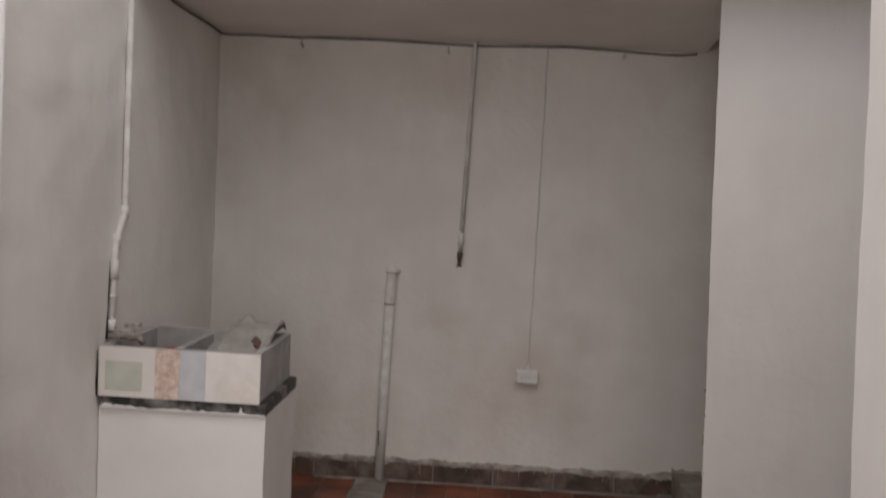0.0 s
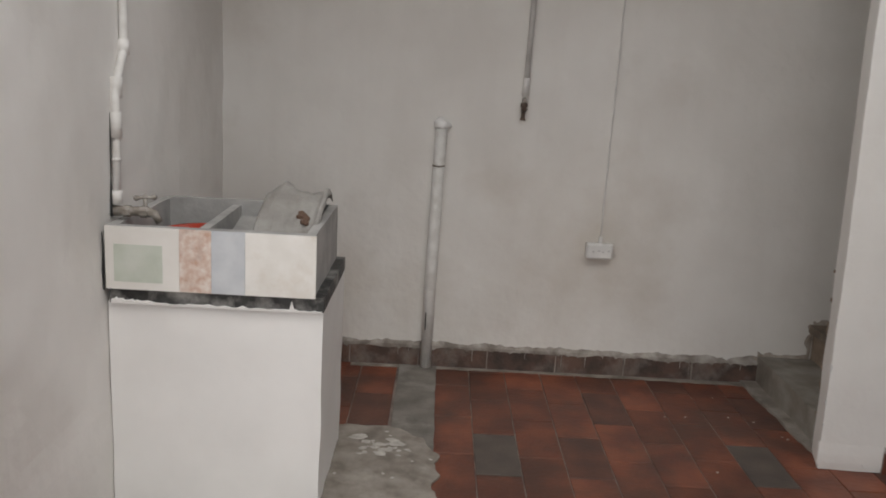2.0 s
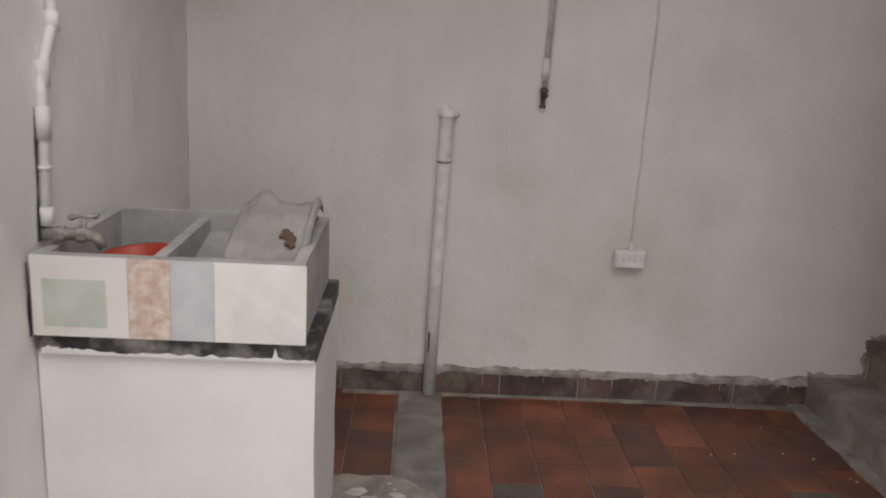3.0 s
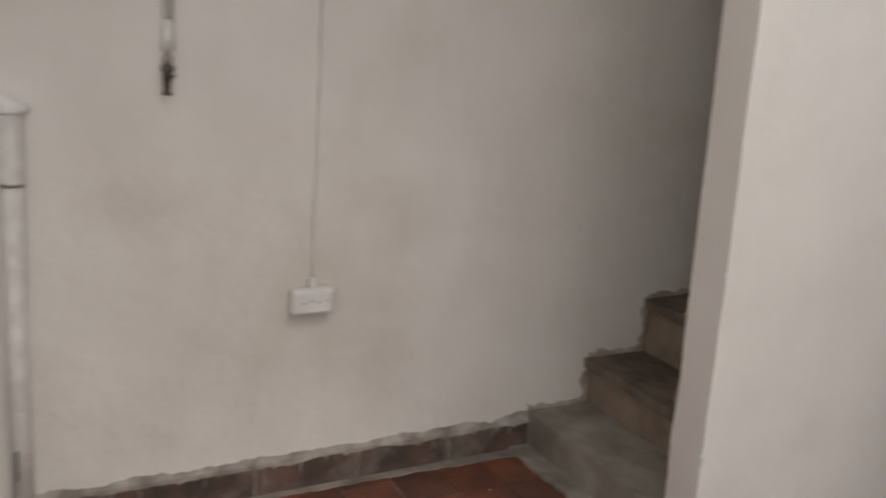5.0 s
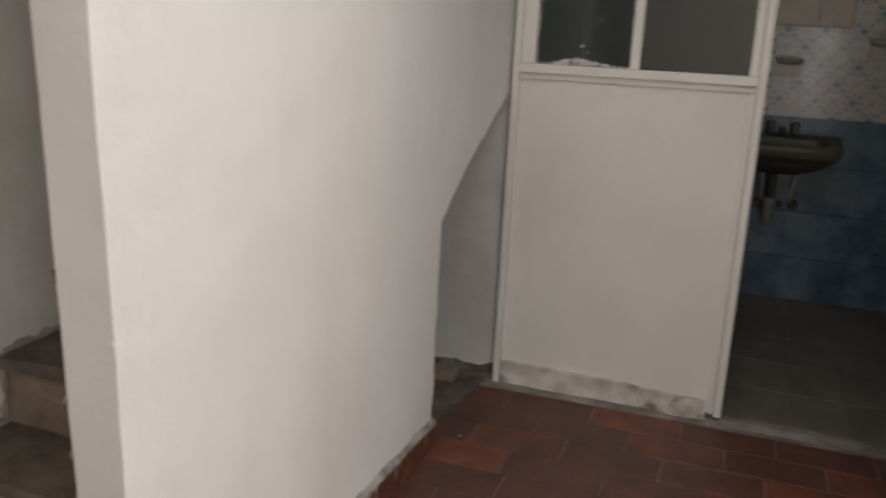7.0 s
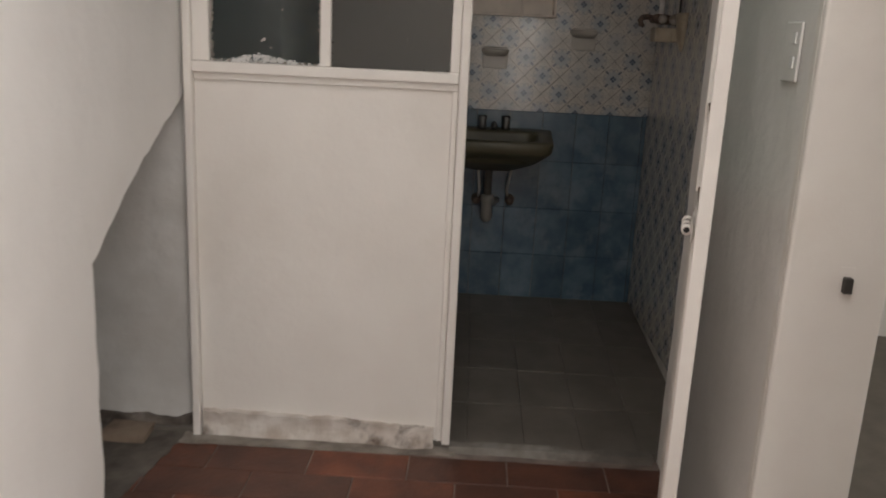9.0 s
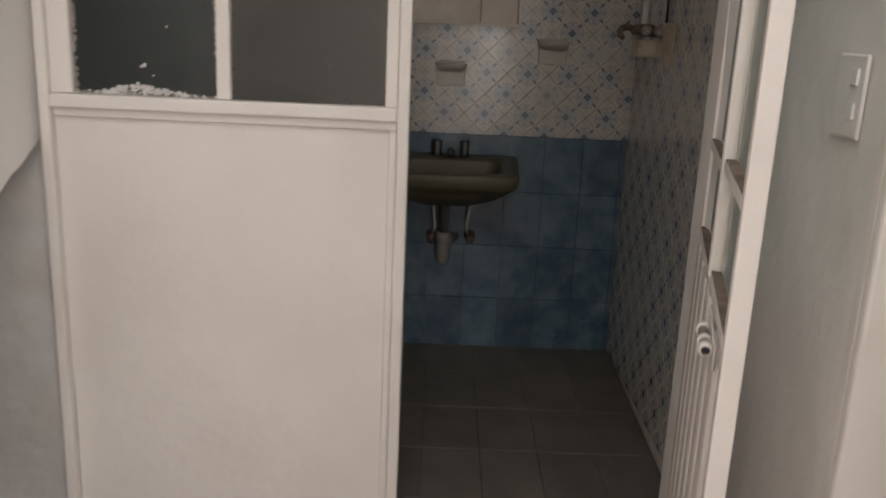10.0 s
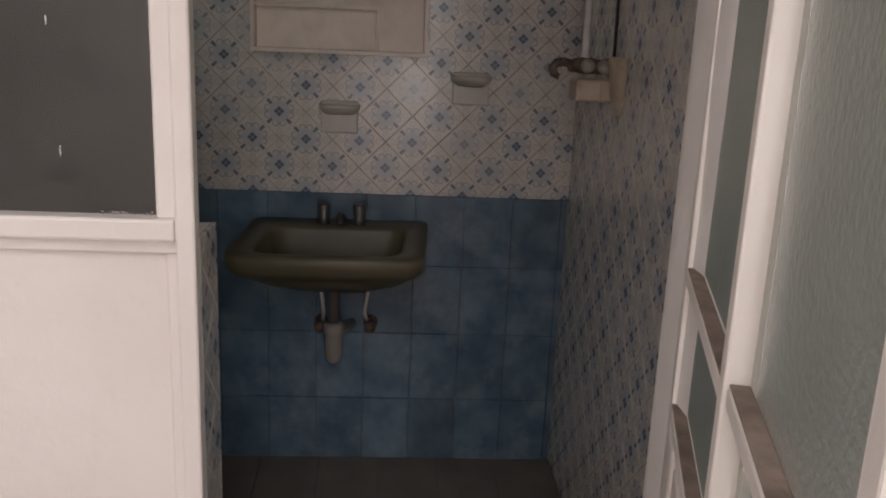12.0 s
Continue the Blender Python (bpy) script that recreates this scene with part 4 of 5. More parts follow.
# ---------------------------------------------------------------- bathroom door, open against the wall
def bathroom_door():
    d = empty("bathroom_door", "open white steel door with frosted green panes", "door")
    ang = math.atan2(2.914 - 2.747, 2.770 - 3.419)
    m = Matrix.Translation((3.419, 2.747, 0.0)) @ Matrix.Rotation(ang, 4, "Z")
    z0, z1 = 0.03, 2.04

    def piece(name, s0, s1, t0, t1, a, b, mat_, parent=d, label="", bevel=0.003):
        bm = bmesh.new()
        box(bm, s0, s1, t0, t1, a, b, bevel)
        bm.transform(m)
        return part(name, bm, mat_, parent, label)
    # the visible face looks to the smaller t
    piece("hinge_stile", -0.115, -0.070, 0.003, 0.034, z0, z1, WHITE_METAL)
    piece("lock_stile", 0.768, 0.797, 0.003, 0.034, z0, z1, WHITE_METAL)
    piece("mullion", 0.372, 0.400, -0.002, 0.030, 1.035, z1 - 0.04, WHITE_METAL)
    for h, a in ((1.228, 1.243), (1.018, 1.033)):
        piece("glazing_bar", -0.070, 0.372, 0.002, 0.030, h - 0.011, h + 0.011, WHITE_METAL)
        piece("glazing_bar", 0.400, 0.768, 0.002, 0.030, a - 0.011, a + 0.011, WHITE_METAL)
    piece("top_rail", -0.070, 0.768, 0.0, 0.034, z1 - 0.04, z1, WHITE_METAL)
    piece("bottom_rail", -0.070, 0.768, 0.0, 0.034, z0, z0 + 0.05, WHITE_METAL)
    for s0, s1 in ((-0.070, 0.372), (0.400, 0.768)):
        for a, b in ((1.036, 1.226), (1.246, z1 - 0.04)):
            p = piece("pane", s0 - 0.003, s1 + 0.003, 0.022, 0.026, a, b, GREEN_GLASS, d, "frosted green pane", 0.0)
            p.visible_shadow = False
    # pressed panel with upright grooves
    panel = piece("panel", -0.070, 0.768, 0.020, 0.026, z0 + 0.05, 1.019, WHITE_METAL, d, "", 0.0)
    for k in range(6):
        s = -0.055 + k * 0.137
        piece("rib", s, s + 0.098, -0.001, 0.021, z0 + 0.06, 1.012, WHITE_METAL, panel, "", 0.008)
    # dirt lying on the ledges of the glazing bars
    for h, a in ((1.228, 1.243), (1.018, 1.033)):
        for s0, s1, a in ((-0.069, 0.371, h), (0.401, 0.767, a)):
            piece("ledge_dirt", s0, s1, 0.0035, 0.022, a + 0.010, a + 0.0135, LEDGE_DIRT, d, "brown dirt on the glazing bar", 0.001)
    # paint brushed over the rim of the panes beside the bars
    for s0, s1, a, b in ((0.398, 0.428, 1.251, 1.95), (0.398, 0.420, 1.041, 1.229), (-0.072, -0.052, 1.251, 1.95), (-0.072, -0.056, 1.041, 1.229)):
        bm = bmesh.new()
        prev = None
        for k in range(41):
            z = a + (b - a) * k / 40
            edge = s1 + 0.006 * noise.noise(Vector((s1 * 9, z * 14, 3))) + 0.003 * noise.noise(Vector((s1 * 9, z * 60, 5)))
            row = [bm.verts.new(q) for q in ((s0, 0.0222, z), (s0, 0.0214, z), (edge, 0.0214, z), (edge, 0.0222, z))]
            if prev:
                for q in range(4):
                    bm.faces.new((prev[q], prev[(q + 1) % 4], row[(q + 1) % 4], row[q]))
            prev = row
        bm.transform(m)
        part("paint_smear", bm, THIN_PAINT, d, "thin paint brushed over the glass")
    # slide bolt in front of the panel
    bolt = piece("slide_bolt", 0.585, 0.735, -0.004, -0.001, 0.976, 1.016, WHITE_METAL, d, "painted slide bolt", 0.001)
    bm = bmesh.new()
    tube(bm, [(0.600, -0.014, 0.998), (0.690, -0.014, 0.998)], 0.0085, 16)
    bm.transform(m)
    part("rod", bm, OLD_BRASS, bolt, "worn metal rod", smooth=True)
    for s0 in (0.598, 0.655, 0.694):
        bm = bmesh.new()
        tube(bm, [(s0, -0.014, 0.998), (s0 + 0.004, -0.014, 0.998), (s0 + 0.010, -0.014, 0.998), (s0 + 0.014, -0.014, 0.998)], [0.0105, 0.0125, 0.0125, 0.0105], 16)
        bm.transform(m)
        part("collar", bm, WHITE_METAL, bolt, smooth=True)
    bm = bmesh.new()
    tube(bm, [(0.7075, -0.014, 0.998), (0.7100, -0.014, 0.998)], [0.007, 0.006], 14)
    bm.transform(m)
    part("rod_end", bm, BLACK, bolt, "dark end of the rod", smooth=True)
    return d


bathroom_door()


# ---------------------------------------------------------------- wash basin
def wash_basin():
    yc, zt = 3.312, 0.956
    b = empty("wash_basin", "olive green ceramic wash basin hung on the wall", "wash basin")

    def ring(hw, x0, x1, z, bow, n=10, soft=0.03):
        """A rounded rectangle from the wall side x1 out to the front x0, its front bowed."""
        pts = []
        cx, hx = (x0 + x1) / 2, (x1 - x0) / 2
        r = min(soft, hx * 0.9, hw * 0.9)
        for qx, qy, a0 in ((1, 1, 0), (-1, 1, 90), (-1, -1, 180), (1, -1, 270)):
            for k in range(n):
                a = radians(a0 + 90 * k / (n - 1))
                x, y = cx + qx * (hx - r) + r * math.cos(a), yc + qy * (hw - r) + r * math.sin(a)
                if x < cx:
                    x -= bow * (1 - ((y - yc) / hw) ** 2) * min(1.0, (cx - x) / hx)
                pts.append((x, y + 0.055 * (BX - x), z - 0.03 * (BX - x)))
        return pts
    xw, xf = BX - 0.002, 4.605
    bm = bmesh.new()
    rings = [ring(0.10, 4.80, xw, zt - 0.165, 0.01), ring(0.20, 4.72, xw, zt - 0.120, 0.03), ring(0.262, xf + 0.012, xw, zt - 0.062, 0.035, 10, 0.045),
             ring(0.274, xf - 0.004, xw, zt - 0.048, 0.035, 10, 0.045), ring(0.279, xf - 0.006, xw, zt - 0.010, 0.035, 10, 0.045), ring(0.276, xf, xw, zt, 0.035, 10, 0.045),
             ring(0.214, xf + 0.038, 4.945, zt - 0.002, 0.025, 10, 0.05), ring(0.208, xf + 0.046, 4.940, zt - 0.014, 0.025, 10, 0.05),
             ring(0.188, xf + 0.062, 4.925, zt - 0.105, 0.02, 10, 0.06), ring(0.14, 4.775, 4.88, zt - 0.132, 0.0, 10, 0.04), ring(0.04, 4.80, 4.85, zt - 0.136, 0.0, 10, 0.02)]
    loft(bm, rings)
    part("bowl", bm, OLIVE, b, smooth=True)
    for dy in (-0.056, 0.056):
        bm = bmesh.new()
        tube(bm, [(4.985, yc + dy, zt - 0.004), (4.985, yc + dy, zt + 0.018), (4.985, yc + dy, zt + 0.022), (4.985, yc + dy, zt + 0.055), (4.985, yc + dy, zt + 0.062)],
             [0.021, 0.019, 0.017, 0.022, 0.015], 10)
        part("tap_handle", bm, CHROME, b, "dull chrome tap handle", smooth=True)
    bm = bmesh.new()
    tube(bm, [(4.985, yc, zt), (4.985, yc, zt + 0.020), (4.960, yc, zt + 0.026), (4.915, yc, zt + 0.012)], [0.018, 0.014, 0.012, 0.010], 10)
    part("spout", bm, CHROME, b, "chrome spout", smooth=True)
    yt = yc + 0.015
    bm = bmesh.new()
    tube(bm, [(4.90, yt, zt - 0.15), (4.90, yt, 0.775), (4.90, yt, 0.772), (4.90, yt, 0.645)], [0.030, 0.030, 0.018, 0.018], 14)
    part("tailpiece", bm, PIPE_DARK, b, "grey plastic tailpiece", smooth=True)
    bm = bmesh.new()
    tube(bm, [(4.90, yt, 0.652), (4.90, yt, 0.648), (4.90, yt, 0.618), (4.90, yt, 0.612), (4.90, yt, 0.550), (4.90, yt, 0.530), (4.90, yt, 0.518)],
         [0.020, 0.032, 0.032, 0.027, 0.027, 0.024, 0.014], 14)
    tube(bm, [(4.90, yt, 0.60), (4.96, yt - 0.02, 0.60), (BX + 0.004, yt - 0.05, 0.60)], 0.017, 12)
    part("trap", bm, TRAP_GREY, b, "grey plastic bottle trap", smooth=True)
    for dy, zv in ((0.066, 0.605), (-0.098, 0.608)):
        bm = bmesh.new()
        tube(bm, [(4.975, yc + dy * 0.85, zt - 0.10), (4.96, yc + dy * 0.95, 0.76), (4.975, yc + dy * 0.8, 0.66), (BX - 0.03, yc + dy * 0.9, 0.612)], 0.0065, 8)
        part("supply_hose", bm, PIPE_GREY, b, smooth=True)
        bm = bmesh.new()
        tube(bm, [(BX + 0.004, yc + dy, zv), (BX - 0.012, yc + dy, zv), (BX - 0.014, yc + dy, zv), (BX - 0.05, yc + dy, zv), (BX - 0.053, yc + dy, zv), (BX - 0.068, yc + dy, zv)], [0.024, 0.024, 0.012, 0.012, 0.019, 0.019], 12)
        tube(bm, [(BX - 0.03, yc + dy, zv - 0.004), (BX - 0.03, yc + dy * 0.9, zv + 0.022)], 0.009, 8)
        part("stop_valve", bm, TAP_BROWN, b, "tarnished stop valve", smooth=True)
    return b


wash_basin()

# recessed cabinet above the basin
cab = empty("wall_cabinet", "shallow white cabinet without doors over the basin", "cabinet")
cx0, cx1, cy0, cy1, cz0, cz1 = 4.985, BX, 3.057, 3.592, 1.479, 1.93
for name, b in (("back_panel", (cx1 - 0.008, cx1 - 0.002, cy0 + 0.012, cy1 - 0.012, cz0 + 0.012, cz1 - 0.012)), ("bottom_panel", (cx0, cx1, cy0, cy1, cz0, cz0 + 0.012)),
                ("top_panel", (cx0, cx1, cy0, cy1, cz1 - 0.012, cz1)), ("side_panel", (cx0, cx1, cy0, cy0 + 0.012, cz0 + 0.012, cz1 - 0.012)),
                ("side_panel", (cx0, cx1, cy1 - 0.012, cy1, cz0 + 0.012, cz1 - 0.012)), ("shelf", (cx0 + 0.012, cx1 - 0.008, 3.208, cy1 - 0.012, 1.612, 1.621)),
                ("divider", (cx0 + 0.012, cx1 - 0.008, 3.208, 3.218, cz0 + 0.012, 1.612))):
    bm = bmesh.new()
    box(bm, *b, 0.0015)
    part(name, bm, CAB_WHITE, cab)


# ceramic soap dishes
def soap_dish(y, z):
    d = empty("soap_dish", "white ceramic soap dish set in the patterned tiles", "soap dish", group="soap dishes over the basin")
    bm = bmesh.new()
    box(bm, BX - 0.012, BX - 0.001, y - 0.058, y + 0.058, z - 0.085, z + 0.015, 0.004)
    part("plate", bm, CERAMIC, d)
    bm = bmesh.new()
    rings = []
    for hw, dx, dz in ((0.045, 0.03, -0.026), (0.062, 0.05, -0.012), (0.066, 0.056, 0.004), (0.062, 0.052, 0.006), (0.05, 0.04, -0.006)):
        rings.append([(BX - 0.006 - dx * math.sin(math.pi * k / 15), y + hw * math.cos(math.pi * k / 15), z + dz) for k in range(16)])
    loft(bm, rings)
    part("tray", bm, CERAMIC, d, smooth=True)


soap_dish(3.326, 1.320)
soap_dish(2.916, 1.423)

# corner fitting: two small valves on a beige ceramic bracket, pipe and cable above
fit_ = empty("shower_valves", "stained twin shower valves on a beige ceramic bracket", "shower valve")
bm = bmesh.new()
box(bm, 4.56, 4.66, BY - 0.004, 2.682, 1.394, 1.452, 0.008)
part("bracket", bm, BEIGE_CERAMIC, fit_)
bm = bmesh.new()
box(bm, 4.548, 4.562, 2.590, 2.618, 1.398, 1.450, 0.003)
part("bracket_rib", bm, BEIGE_CERAMIC, fit_)
bm = bmesh.new()
rings = []
for q, w, d in ((1.512, 0.075, 0.030), (1.500, 0.070, 0.034), (1.450, 0.060, 0.026), (1.410, 0.046, 0.020), (1.375, 0.028, 0.012), (1.358, 0.012, 0.006)):
    rings.append([(4.515 - w * math.cos(math.pi * k / 10) * 0.9, BY - 0.002 + d * math.sin(math.pi * k / 10) + 0.002, q) for k in range(11)])
loft(bm, rings)
part("corner_plate", bm, BEIGE_CERAMIC, fit_, smooth=True)
bm = bmesh.new()
tube(bm, [(4.60, BY - 0.004, 1.482), (4.60, 2.62, 1.484), (4.60, 2.66, 1.488), (4.60, 2.70, 1.484)], [0.022, 0.019, 0.024, 0.014], 12)
part("body", bm, TAP_BROWN, fit_, "stained brown valve body", smooth=True)
for y, r in ((2.606, 0.022), (2.655, 0.018)):
    bm = bmesh.new()
    tube(bm, [(4.60, y, 1.486), (4.575, y, 1.486), (4.572, y, 1.486), (4.560, y, 1.486), (4.557, y, 1.486)], [0.012, 0.012, r, r, r * 0.5], 14)
    part("valve_wheel", bm, OLD_BRASS, fit_, "tarnished valve wheel", smooth=True)
bm = bmesh.new()
tube(bm, [(4.60, 2.69, 1.488), (4.60, 2.712, 1.494), (4.60, 2.732, 1.490), (4.60, 2.741, 1.478), (4.60, 2.736, 1.462), (4.60, 2.724, 1.455)], [0.011, 0.012, 0.012, 0.012, 0.011, 0.008], 10)
part("outlet", bm, TAP_BROWN, fit_, "curled brown outlet", smooth=True)
bm = bmesh.new()
tube(bm, [(4.60, 2.658, 1.488), (4.601, 2.657, 1.505), (4.602, 2.656, 1.515), (4.61, 2.655, 2.05)], [0.016, 0.015, 0.010, 0.010], 10)
part("riser_pipe", bm, PIPE_GREY, fit_, smooth=True)
bm = bmesh.new()
tube(bm, [(4.578, BY + 0.007, 1.508), (4.587, BY + 0.007, 1.66), (4.60, BY + 0.007, CEIL)], 0.0045, 8)
thing("shower_cable", bm, BLACK, "black cable running down the bathroom corner", "cable", smooth=True)

# a worn stone lying under the stairs
bm = bmesh.new()
slab(bm, 3.47, 3.60, 4.47, 4.62, -0.004, 0.034, 0.03, 0.012)
thing("rubble", bm, STEP, "broken cement lump lying under the stairs", "rubble")

# ---------------------------------------------------------------- tiles and skirting, piece by piece
def piece(name, mesh, parent, m):
    ob = new(name, mesh)
    ob.parent = parent
    ob.matrix_local = m
    return ob


def clip(poly, axis, limit, keep_less):
    """Clip a 2D polygon by one axis-parallel line."""
    out = []
    for k, p in enumerate(poly):
        q = poly[(k + 1) % len(poly)]
        pin, qin = (p[axis] <= limit) == keep_less, (q[axis] <= limit) == keep_less
        if pin:
            out.append(p)
        if pin != qin:
            t = (limit - p[axis]) / (q[axis] - p[axis])
            out.append((p[0] + t * (q[0] - p[0]), p[1] + t * (q[1] - p[1])))
    return out


def tile_mesh(name, poly, thick, mat_, edge=0.0015):
    """A flat tile in its own x and y, with a chamfered front edge; front towards +z."""
    cx, cy = sum(p[0] for p in poly) / len(poly), sum(p[1] for p in poly) / len(poly)
    bm = bmesh.new()
    rings = []
    for inset, z in ((0, -0.002), (0, thick - edge), (edge, thick)):
        ring = []
        for x, y in poly:
            d = math.hypot(x - cx, y - cy) or 1
            ring.append((x - (x - cx) / d * inset * 1.4, y - (y - cy) / d * inset * 1.4, z))
        rings.append(ring)
    loft(bm, rings)
    return mesh_of(name, bm, mat_)


def diamond_wall(parent, origin, right, u0, u1, v0, v1, uc, vc, pitch=0.168, gap=0.0008):
    """Patterned tiles set on their points. origin and right give the wall's own axes; v is height."""
    rgt, up = Vector(right), Vector((0, 0, 1))
    out_ = rgt.cross(up)
    h = pitch / 2 - gap
    whole = tile_mesh("patterned_tile", [(h, 0), (0, h), (-h, 0), (0, -h)], 0.006, AZULEJO, 0.0008)
    for j in range(-30, 31):
        for i in range(-30, 31):
            u, v = uc + pitch * (i + 0.5 * (j % 2)), vc + pitch / 2 * j
            if u < u0 - h + 0.01 or u > u1 + h - 0.01 or v < v0 - h + 0.01 or v > v1 + h - 0.01:
                continue
            mesh = whole
            if u - h < u0 or u + h > u1 or v - h < v0 or v + h > v1:
                poly = [(h, 0), (0, h), (-h, 0), (0, -h)]
                for axis, lim, less in ((0, u0 - u, False), (0, u1 - u, True), (1, v0 - v, False), (1, v1 - v, True)):
                    poly = clip(poly, axis, lim, less) if poly else poly
                if len(poly) < 3:
                    continue
                mesh = tile_mesh("patterned_tile", poly, 0.006, AZULEJO, 0.0008)
            m = Matrix((rgt, up, out_)).transposed().to_4x4()
            m.translation = Vector(origin) + rgt * u + up * v
            piece("patterned_tile", mesh, parent, m)


far_wall = bpy.data.objects["wall_bath_far"]
side_wall = bpy.data.objects["wall_bath_side"]
# far wall looks to -x: its own right is -y
diamond_wall(far_wall, (BX + 0.006, 0, 0), (0, -1, 0), -4.35, -BY, BORDER, CEIL, -2.843, 1.295)
# side wall looks to +y: its own right is -x
diamond_wall(side_wall, (0, BY - 0.006, 0), (-1, 0, 0), -BX, -XP - 0.06, 0.11, CEIL, -4.96, 1.295, gap=0.0016)
# end of the low partition wall, seen in the doorway (looks to -y)
diamond_wall(bpy.data.objects["wall_partition"], (0, 3.4425, 0), (1, 0, 0), XP + 0.014, XP + 0.13, 0.05, 1.237, XP + 0.1, 1.2)

blue = tile_mesh("blue_tile", [(0.0788, 0.1180), (-0.0788, 0.1180), (-0.0788, -0.1180), (0.0788, -0.1180)], 0.007, BLUE_TILE)
blue_cut = tile_mesh("blue_tile", [(0.0788, 0.1180), (-0.0788, 0.1180), (-0.0788, -0.108), (0.0788, -0.108)], 0.007, BLUE_TILE)
face = Matrix(((0, 0, -1), (-1, 0, 0), (0, 1, 0))).to_4x4()
for c in range(11):
    for r in range(4):
        y, z = BY + 0.0215 + 0.0795 + 0.159 * c, BORDER - 0.1185 - 0.237 * r
        m = face.copy()
        m.translation = (BX + 0.006 + random.uniform(-0.0006, 0.0006), y, z)
        piece("blue_tile", blue if r < 3 else blue_cut, far_wall, m)
sliver = tile_mesh("blue_tile", [(0.0095, 0.1180), (-0.0095, 0.1180), (-0.0095, -0.1180), (0.0095, -0.1180)], 0.007, BLUE_TILE)
for r in range(4):
    m = face.copy()
    m.translation = (BX + 0.006, BY + 0.011, BORDER - 0.1185 - 0.237 * r)
    piece("blue_tile", sliver, far_wall, m)

# bathroom floor tiles, long joints running away from the door
bath_tile = tile_mesh("floor_tile", [(0.148, 0.0985), (-0.148, 0.0985), (-0.148, -0.0985), (0.148, -0.0985)], 0.004, FLOOR_TILE)
tilt = Matrix.Rotation(-math.atan(0.058), 4, "Y")
for i in range(5):
    for j in range(9):
        x, y = XP + 0.15 + 0.3 * i, BY + 0.10 + 0.2 * j
        m = Matrix.Translation((x, y, bath_z(x) - 0.003)) @ tilt
        piece("floor_tile", bath_tile, bpy.data.objects["floor_bath"], m)

# terracotta floor: columns run away from the passage, with staggered joints
TW, TL = 0.163, 0.326
random.seed(21)
quarry = tile_mesh("terracotta_tile", [(TW / 2 - 0.0022, TL / 2 - 0.0022), (-TW / 2 + 0.0022, TL / 2 - 0.0022), (-TW / 2 + 0.0022, -TL / 2 + 0.0022), (TW / 2 - 0.0022, -TL / 2 + 0.0022)], 0.0035, TERRACOTTA, 0.002)
quarry_dark = quarry.copy()
quarry_dark.materials[0] = TERRACOTTA_DARK
quarry_brown = quarry.copy()
quarry_brown.materials[0] = TERRACOTTA_BROWN
shift = {-1: 0.50, 0: 0.45, 1: 0.0, 2: 0.45, 3: 0.02, 4: 0.45, 5: 0.96, 6: 0.59, 7: 0.04, 8: 0.53, 9: 0.05, 17: 0.60, 18: 0.10, 19: 0.50, 20: 0.98}
rest = bmesh.new()
for c in range(-6, 21):
    off = shift.get(c, (c * 0.47) % 1.0)
    x = 0.084 + TW * (c + 0.5)
    for k in range(-18, 5):
        y = 4.390 + TL * (k + off)
        if x > XP - 0.03 or x < XL or y - TL / 2 > YB - 0.01 or y - TL / 2 < -1.5:
            continue
        if -0.085 < x < 0.09 and y > 4.5:
            continue
        if y < 2.6 or (x < -0.2 and y < 3.6):
            if x - TW / 2 < XC:
                box(rest, x - TW / 2 + 0.003, x + TW / 2 - 0.003, y - TL / 2 + 0.003, y + TL / 2 - 0.003, -0.005, 0.0)
            continue
        burnt = (c, k) in ((1, 0), (7, 0))
        brown = (c, k) in ((4, 1), (8, 1), (-2, 1), (3, 0), (6, 2), (0, 2)) or (c > 9 and random.random() < (0.6 if c > 13 else 0.4))
        m = Matrix.Translation((x, y, -0.004 + random.uniform(-0.0007, 0.0007))) @ Matrix.Rotation(random.uniform(-0.006, 0.006), 4, "Z")
        piece("terracotta_tile", quarry_dark if burnt else quarry_brown if brown else quarry, floor, m)
tagged(part("worn_tiles", rest, TERRACOTTA, floor), kind="stuff")


# cement patches in the floor
def patch(name, outline, z, mat_, label, seed, wobble=0.012, thick=0.012):
    """A flat poured patch with a wandering edge round an outline."""
    pts = []
    n = len(outline)
    for k in range(n):
        a, b = Vector(outline[k]), Vector(outline[(k + 1) % n])
        steps = max(2, int((b - a).length / 0.02))
        for s in range(steps):
            p = a.lerp(b, s / steps)
            w = noise.noise_vector(Vector((p.x * 16, p.y * 16, seed))) * wobble + noise.noise_vector(Vector((p.x * 60, p.y * 60, seed))) * wobble * 0.4
            pts.append((p.x + w.x, p.y + w.y))
    bm = bmesh.new()
    lower = [bm.verts.new((x, y, z - thick)) for x, y in pts]
    upper = [bm.verts.new((x, y, z)) for x, y in pts]
    for k in range(len(pts)):
        bm.faces.new((lower[k], lower[(k + 1) % len(pts)], upper[(k + 1) % len(pts)], upper[k]))
    bm.faces.new(upper)
    bm.faces.new(lower[::-1])
    return part(name, bm, mat_, floor, label)


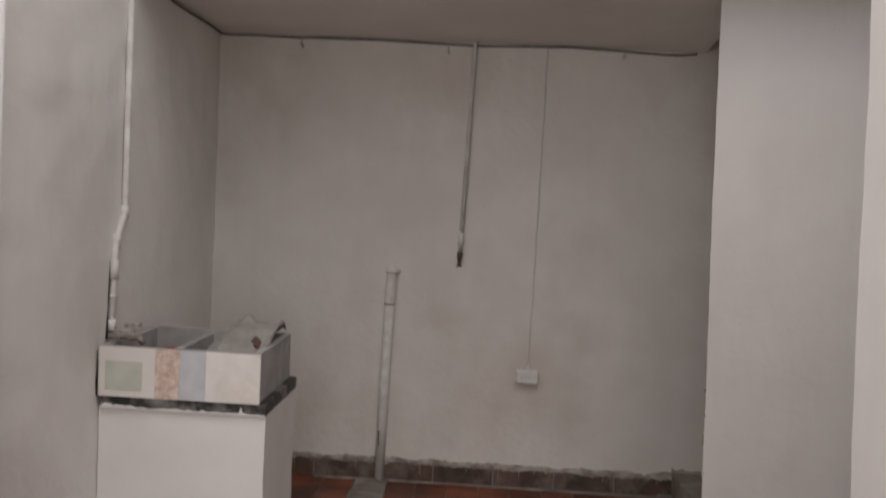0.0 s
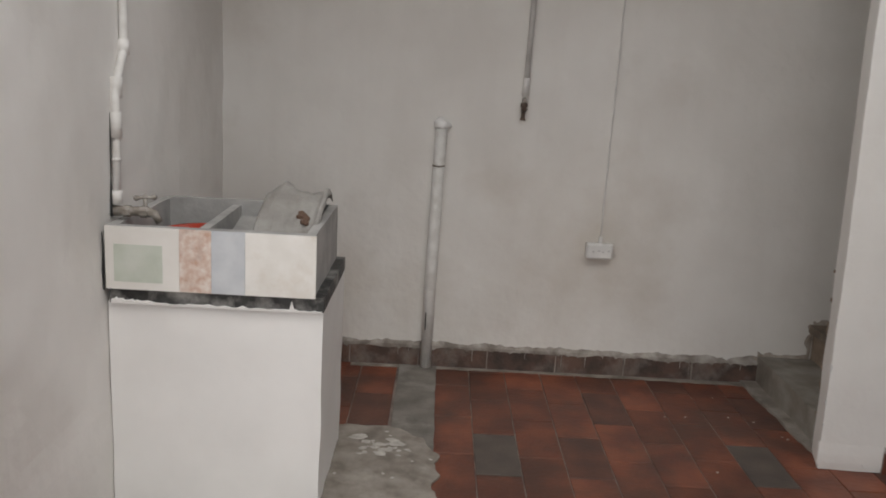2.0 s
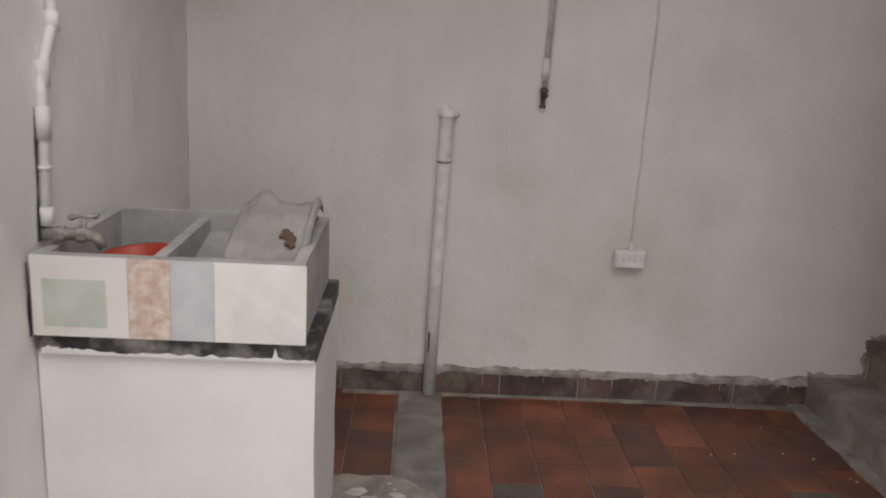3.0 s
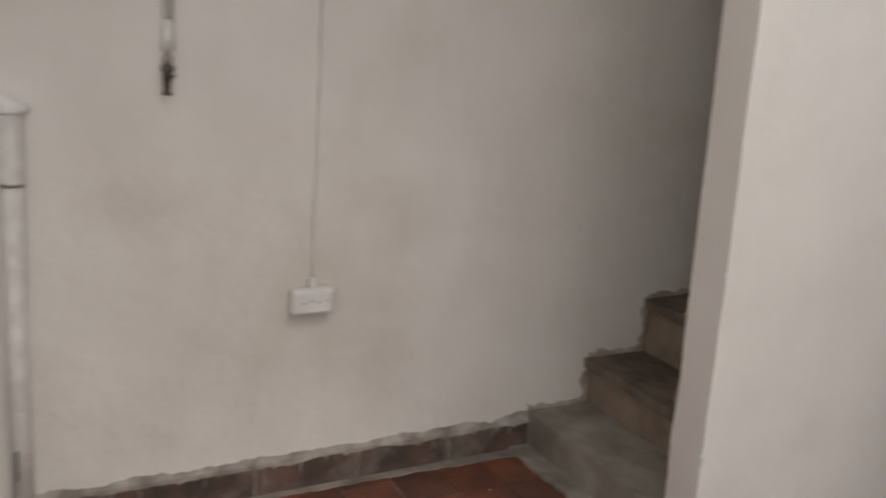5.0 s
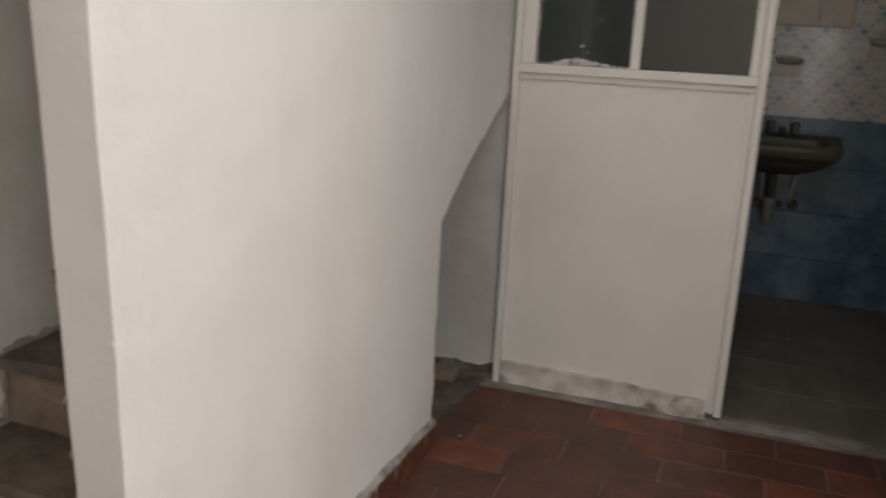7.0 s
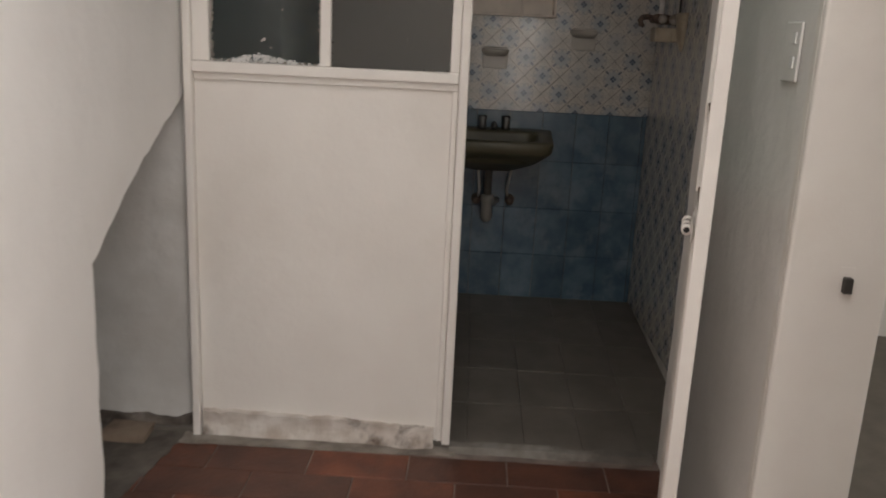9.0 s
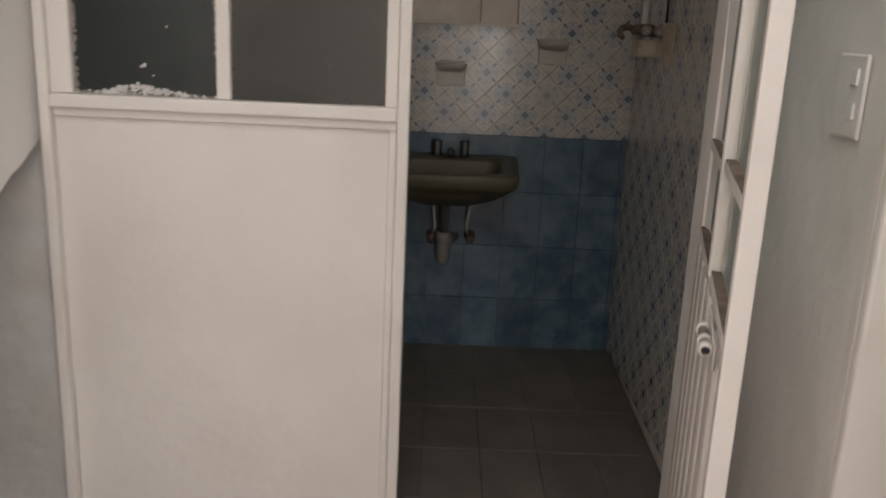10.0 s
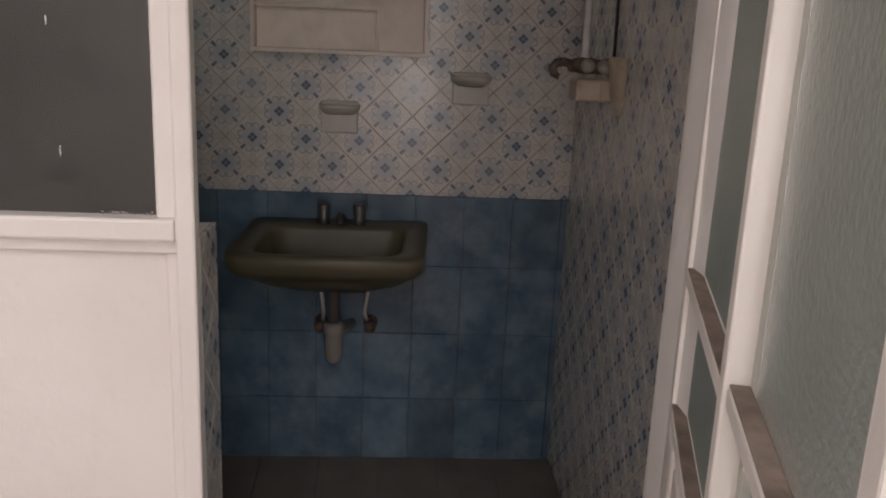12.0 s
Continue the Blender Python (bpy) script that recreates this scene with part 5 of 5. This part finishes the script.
patch("cement_strip", [(-0.072, YB), (0.098, YB), (0.098, 4.30), (0.02, 4.28), (-0.068, 4.50)], 0.0035, CEMENT, "smooth grey cement strip", 1, 0.004)
patch("cement_patch", [(-0.30, 4.56), (-0.07, 4.56), (0.06, 4.47), (0.12, 4.30), (0.10, 4.10), (0.16, 3.95), (0.05, 3.70), (-0.3, 3.62), (-0.88, 3.66), (-0.88, 4.0), (-0.30, 4.0)], 0.0065, CEMENT_ROUGH, "rough stained cement patch", 2, 0.022)
random.seed(8)
for k in range(34):
    x, y = random.gauss(-0.10, 0.055), random.gauss(4.40, 0.045)
    r = random.choice((0.006, 0.010, 0.016, 0.026)) * random.uniform(0.7, 1.2)
    if k > 27:
        x, y, r = random.uniform(-0.25, 0.10), random.uniform(4.15, 4.5), 0.006
    patch("paint_splash", [(x + r * math.cos(a) * (1.0 + 0.3 * math.sin(k + 2 * a)), y + r * 0.7 * math.sin(a)) for a in (0.0, 0.8, 1.6, 2.4, 3.1, 3.9, 4.7, 5.5)], 0.0072 + 0.00004 * k, PAINT_SPLASH, "dried white paint splash", k * 7, r * 0.5, 0.002)
patch("dust_strip", [(-0.3, YB), (-0.3, 5.215), (0.6, 5.225), (1.2, 5.215), (1.62, 5.19), (1.62, YB)], 0.002, CEMENT_ROUGH, "line of dust and mortar along the skirting", 14, 0.012)
patch("cement_edge", [(1.50, YB), (1.60, YB), (1.60, 4.47), (1.55, 4.46)], 0.012, CEMENT_ROUGH, "cement fillet along the first step", 9, 0.014)
patch("cement_edge", [(3.495, 4.36), (3.58, 4.36), (3.58, 3.40), (3.53, 3.42), (3.512, 4.0)], 0.004, CEMENT_ROUGH, "cement fillet at the partition", 10, 0.012)
# bare cement, painted darker where the stairs throw their shadow
patch("cement_edge", [(2.93, 4.44), (3.47, 4.36), (3.64, 4.30), (3.64, 5.2), (2.6, 5.2)], 0.0035, CEMENT_SHADED, "bare dark cement with the shade under the stairs in its tone", 12, 0.012)
for k in range(16):
    x, y = random.choice(((random.uniform(1.3, 1.6), random.uniform(4.5, 4.95)), (random.uniform(0.2, 3.3), random.uniform(3.4, 5.1))))
    r = random.uniform(0.002, 0.0055)
    if abs(x) < 0.3 or (x > 1.5 and y > 4.4):
        continue
    patch("paint_speck", [(x - r, y - r), (x + r, y - r * 0.6), (x + r * 0.7, y + r), (x - r * 0.8, y + r * 0.7)], 0.0018, PAINT_SPLASH, "paint speck", k + 30, r * 0.5, 0.002)


# skirting of terracotta tiles, with ragged wall paint running over it
def skirting(name, p0, p1, h, lab, mat_, seed, cover=1.0):
    a, b = Vector(p0), Vector(p1)
    run = (b - a).length
    ang = math.atan2(b.y - a.y, b.x - a.x)
    base = tagged(new(name), lab, "baseboard", kind="structure")
    base.matrix_world = Matrix.Translation((a.x, a.y, 0)) @ Matrix.Rotation(ang, 4, "Z")
    n = max(1, round(run / 0.31))
    w = run / n
    for k in range(n):
        bm = bmesh.new()
        box(bm, w * k + 0.003, w * (k + 1) - 0.003, -0.012, 0.004, 0.0, h, 0.002)
        part("skirting_tile", bm, mat_, base)
    bm = bmesh.new()
    box(bm, 0, run, -0.009, 0.004, 0.0, h - 0.003)
    part("mortar", bm, GROUT, base)
    bm = bmesh.new()
    prev = None
    steps = int(run / 0.007)
    for k in range(steps + 1):
        s = run * k / steps
        low_ = h - (0.004 + 0.020 * max(0, noise.noise(Vector((s * 7, seed, 0))) + 0.25) + 0.020 * max(0, noise.noise(Vector((s * 45, seed, 3))))) * cover
        hi = h + 0.022 + 0.022 * noise.noise(Vector((s * 9, seed, 9))) + 0.010 * noise.noise(Vector((s * 40, seed, 9)))
        row = [bm.verts.new(q) for q in ((s, -0.0135, low_), (s, -0.0150, low_ + 0.003), (s, -0.0125, h + 0.004), (s, 0.004, hi))]
        if prev:
            for q in range(3):
                bm.faces.new((prev[q], row[q], row[q + 1], prev[q + 1]))
        prev = row
    part("paint_edge", bm, PAINT_DIRTY, base, "ragged dirty paint edge")
    random.seed(seed)
    for k in range(int(run * 9)):
        s, long_ = random.uniform(0.02, run - 0.02), random.uniform(0.015, h * 0.75)
        bm = bmesh.new()
        tube(bm, [(s, -0.0125, h - 0.004), (s + random.uniform(-0.002, 0.002), -0.0125, h - long_)], [random.uniform(0.0015, 0.003), 0.0012], 6)
        part("paint_drip", bm, PAINT_DIRTY, base, "white paint drip", smooth=True)
    return base


skirting("baseboard", (-0.62, YB, 0), (1.60, YB, 0), 0.098, "dirty terracotta skirting under ragged white paint", SKIRT_DIRTY, 3)
skirting("baseboard_stair", (1.735, SY + (1.735 - SX) * SLOPE, 0), (2.942, SY + (2.942 - SX) * SLOPE, 0), 0.088, "red terracotta skirting along the stair wall", TERRACOTTA, 5, 0.7)

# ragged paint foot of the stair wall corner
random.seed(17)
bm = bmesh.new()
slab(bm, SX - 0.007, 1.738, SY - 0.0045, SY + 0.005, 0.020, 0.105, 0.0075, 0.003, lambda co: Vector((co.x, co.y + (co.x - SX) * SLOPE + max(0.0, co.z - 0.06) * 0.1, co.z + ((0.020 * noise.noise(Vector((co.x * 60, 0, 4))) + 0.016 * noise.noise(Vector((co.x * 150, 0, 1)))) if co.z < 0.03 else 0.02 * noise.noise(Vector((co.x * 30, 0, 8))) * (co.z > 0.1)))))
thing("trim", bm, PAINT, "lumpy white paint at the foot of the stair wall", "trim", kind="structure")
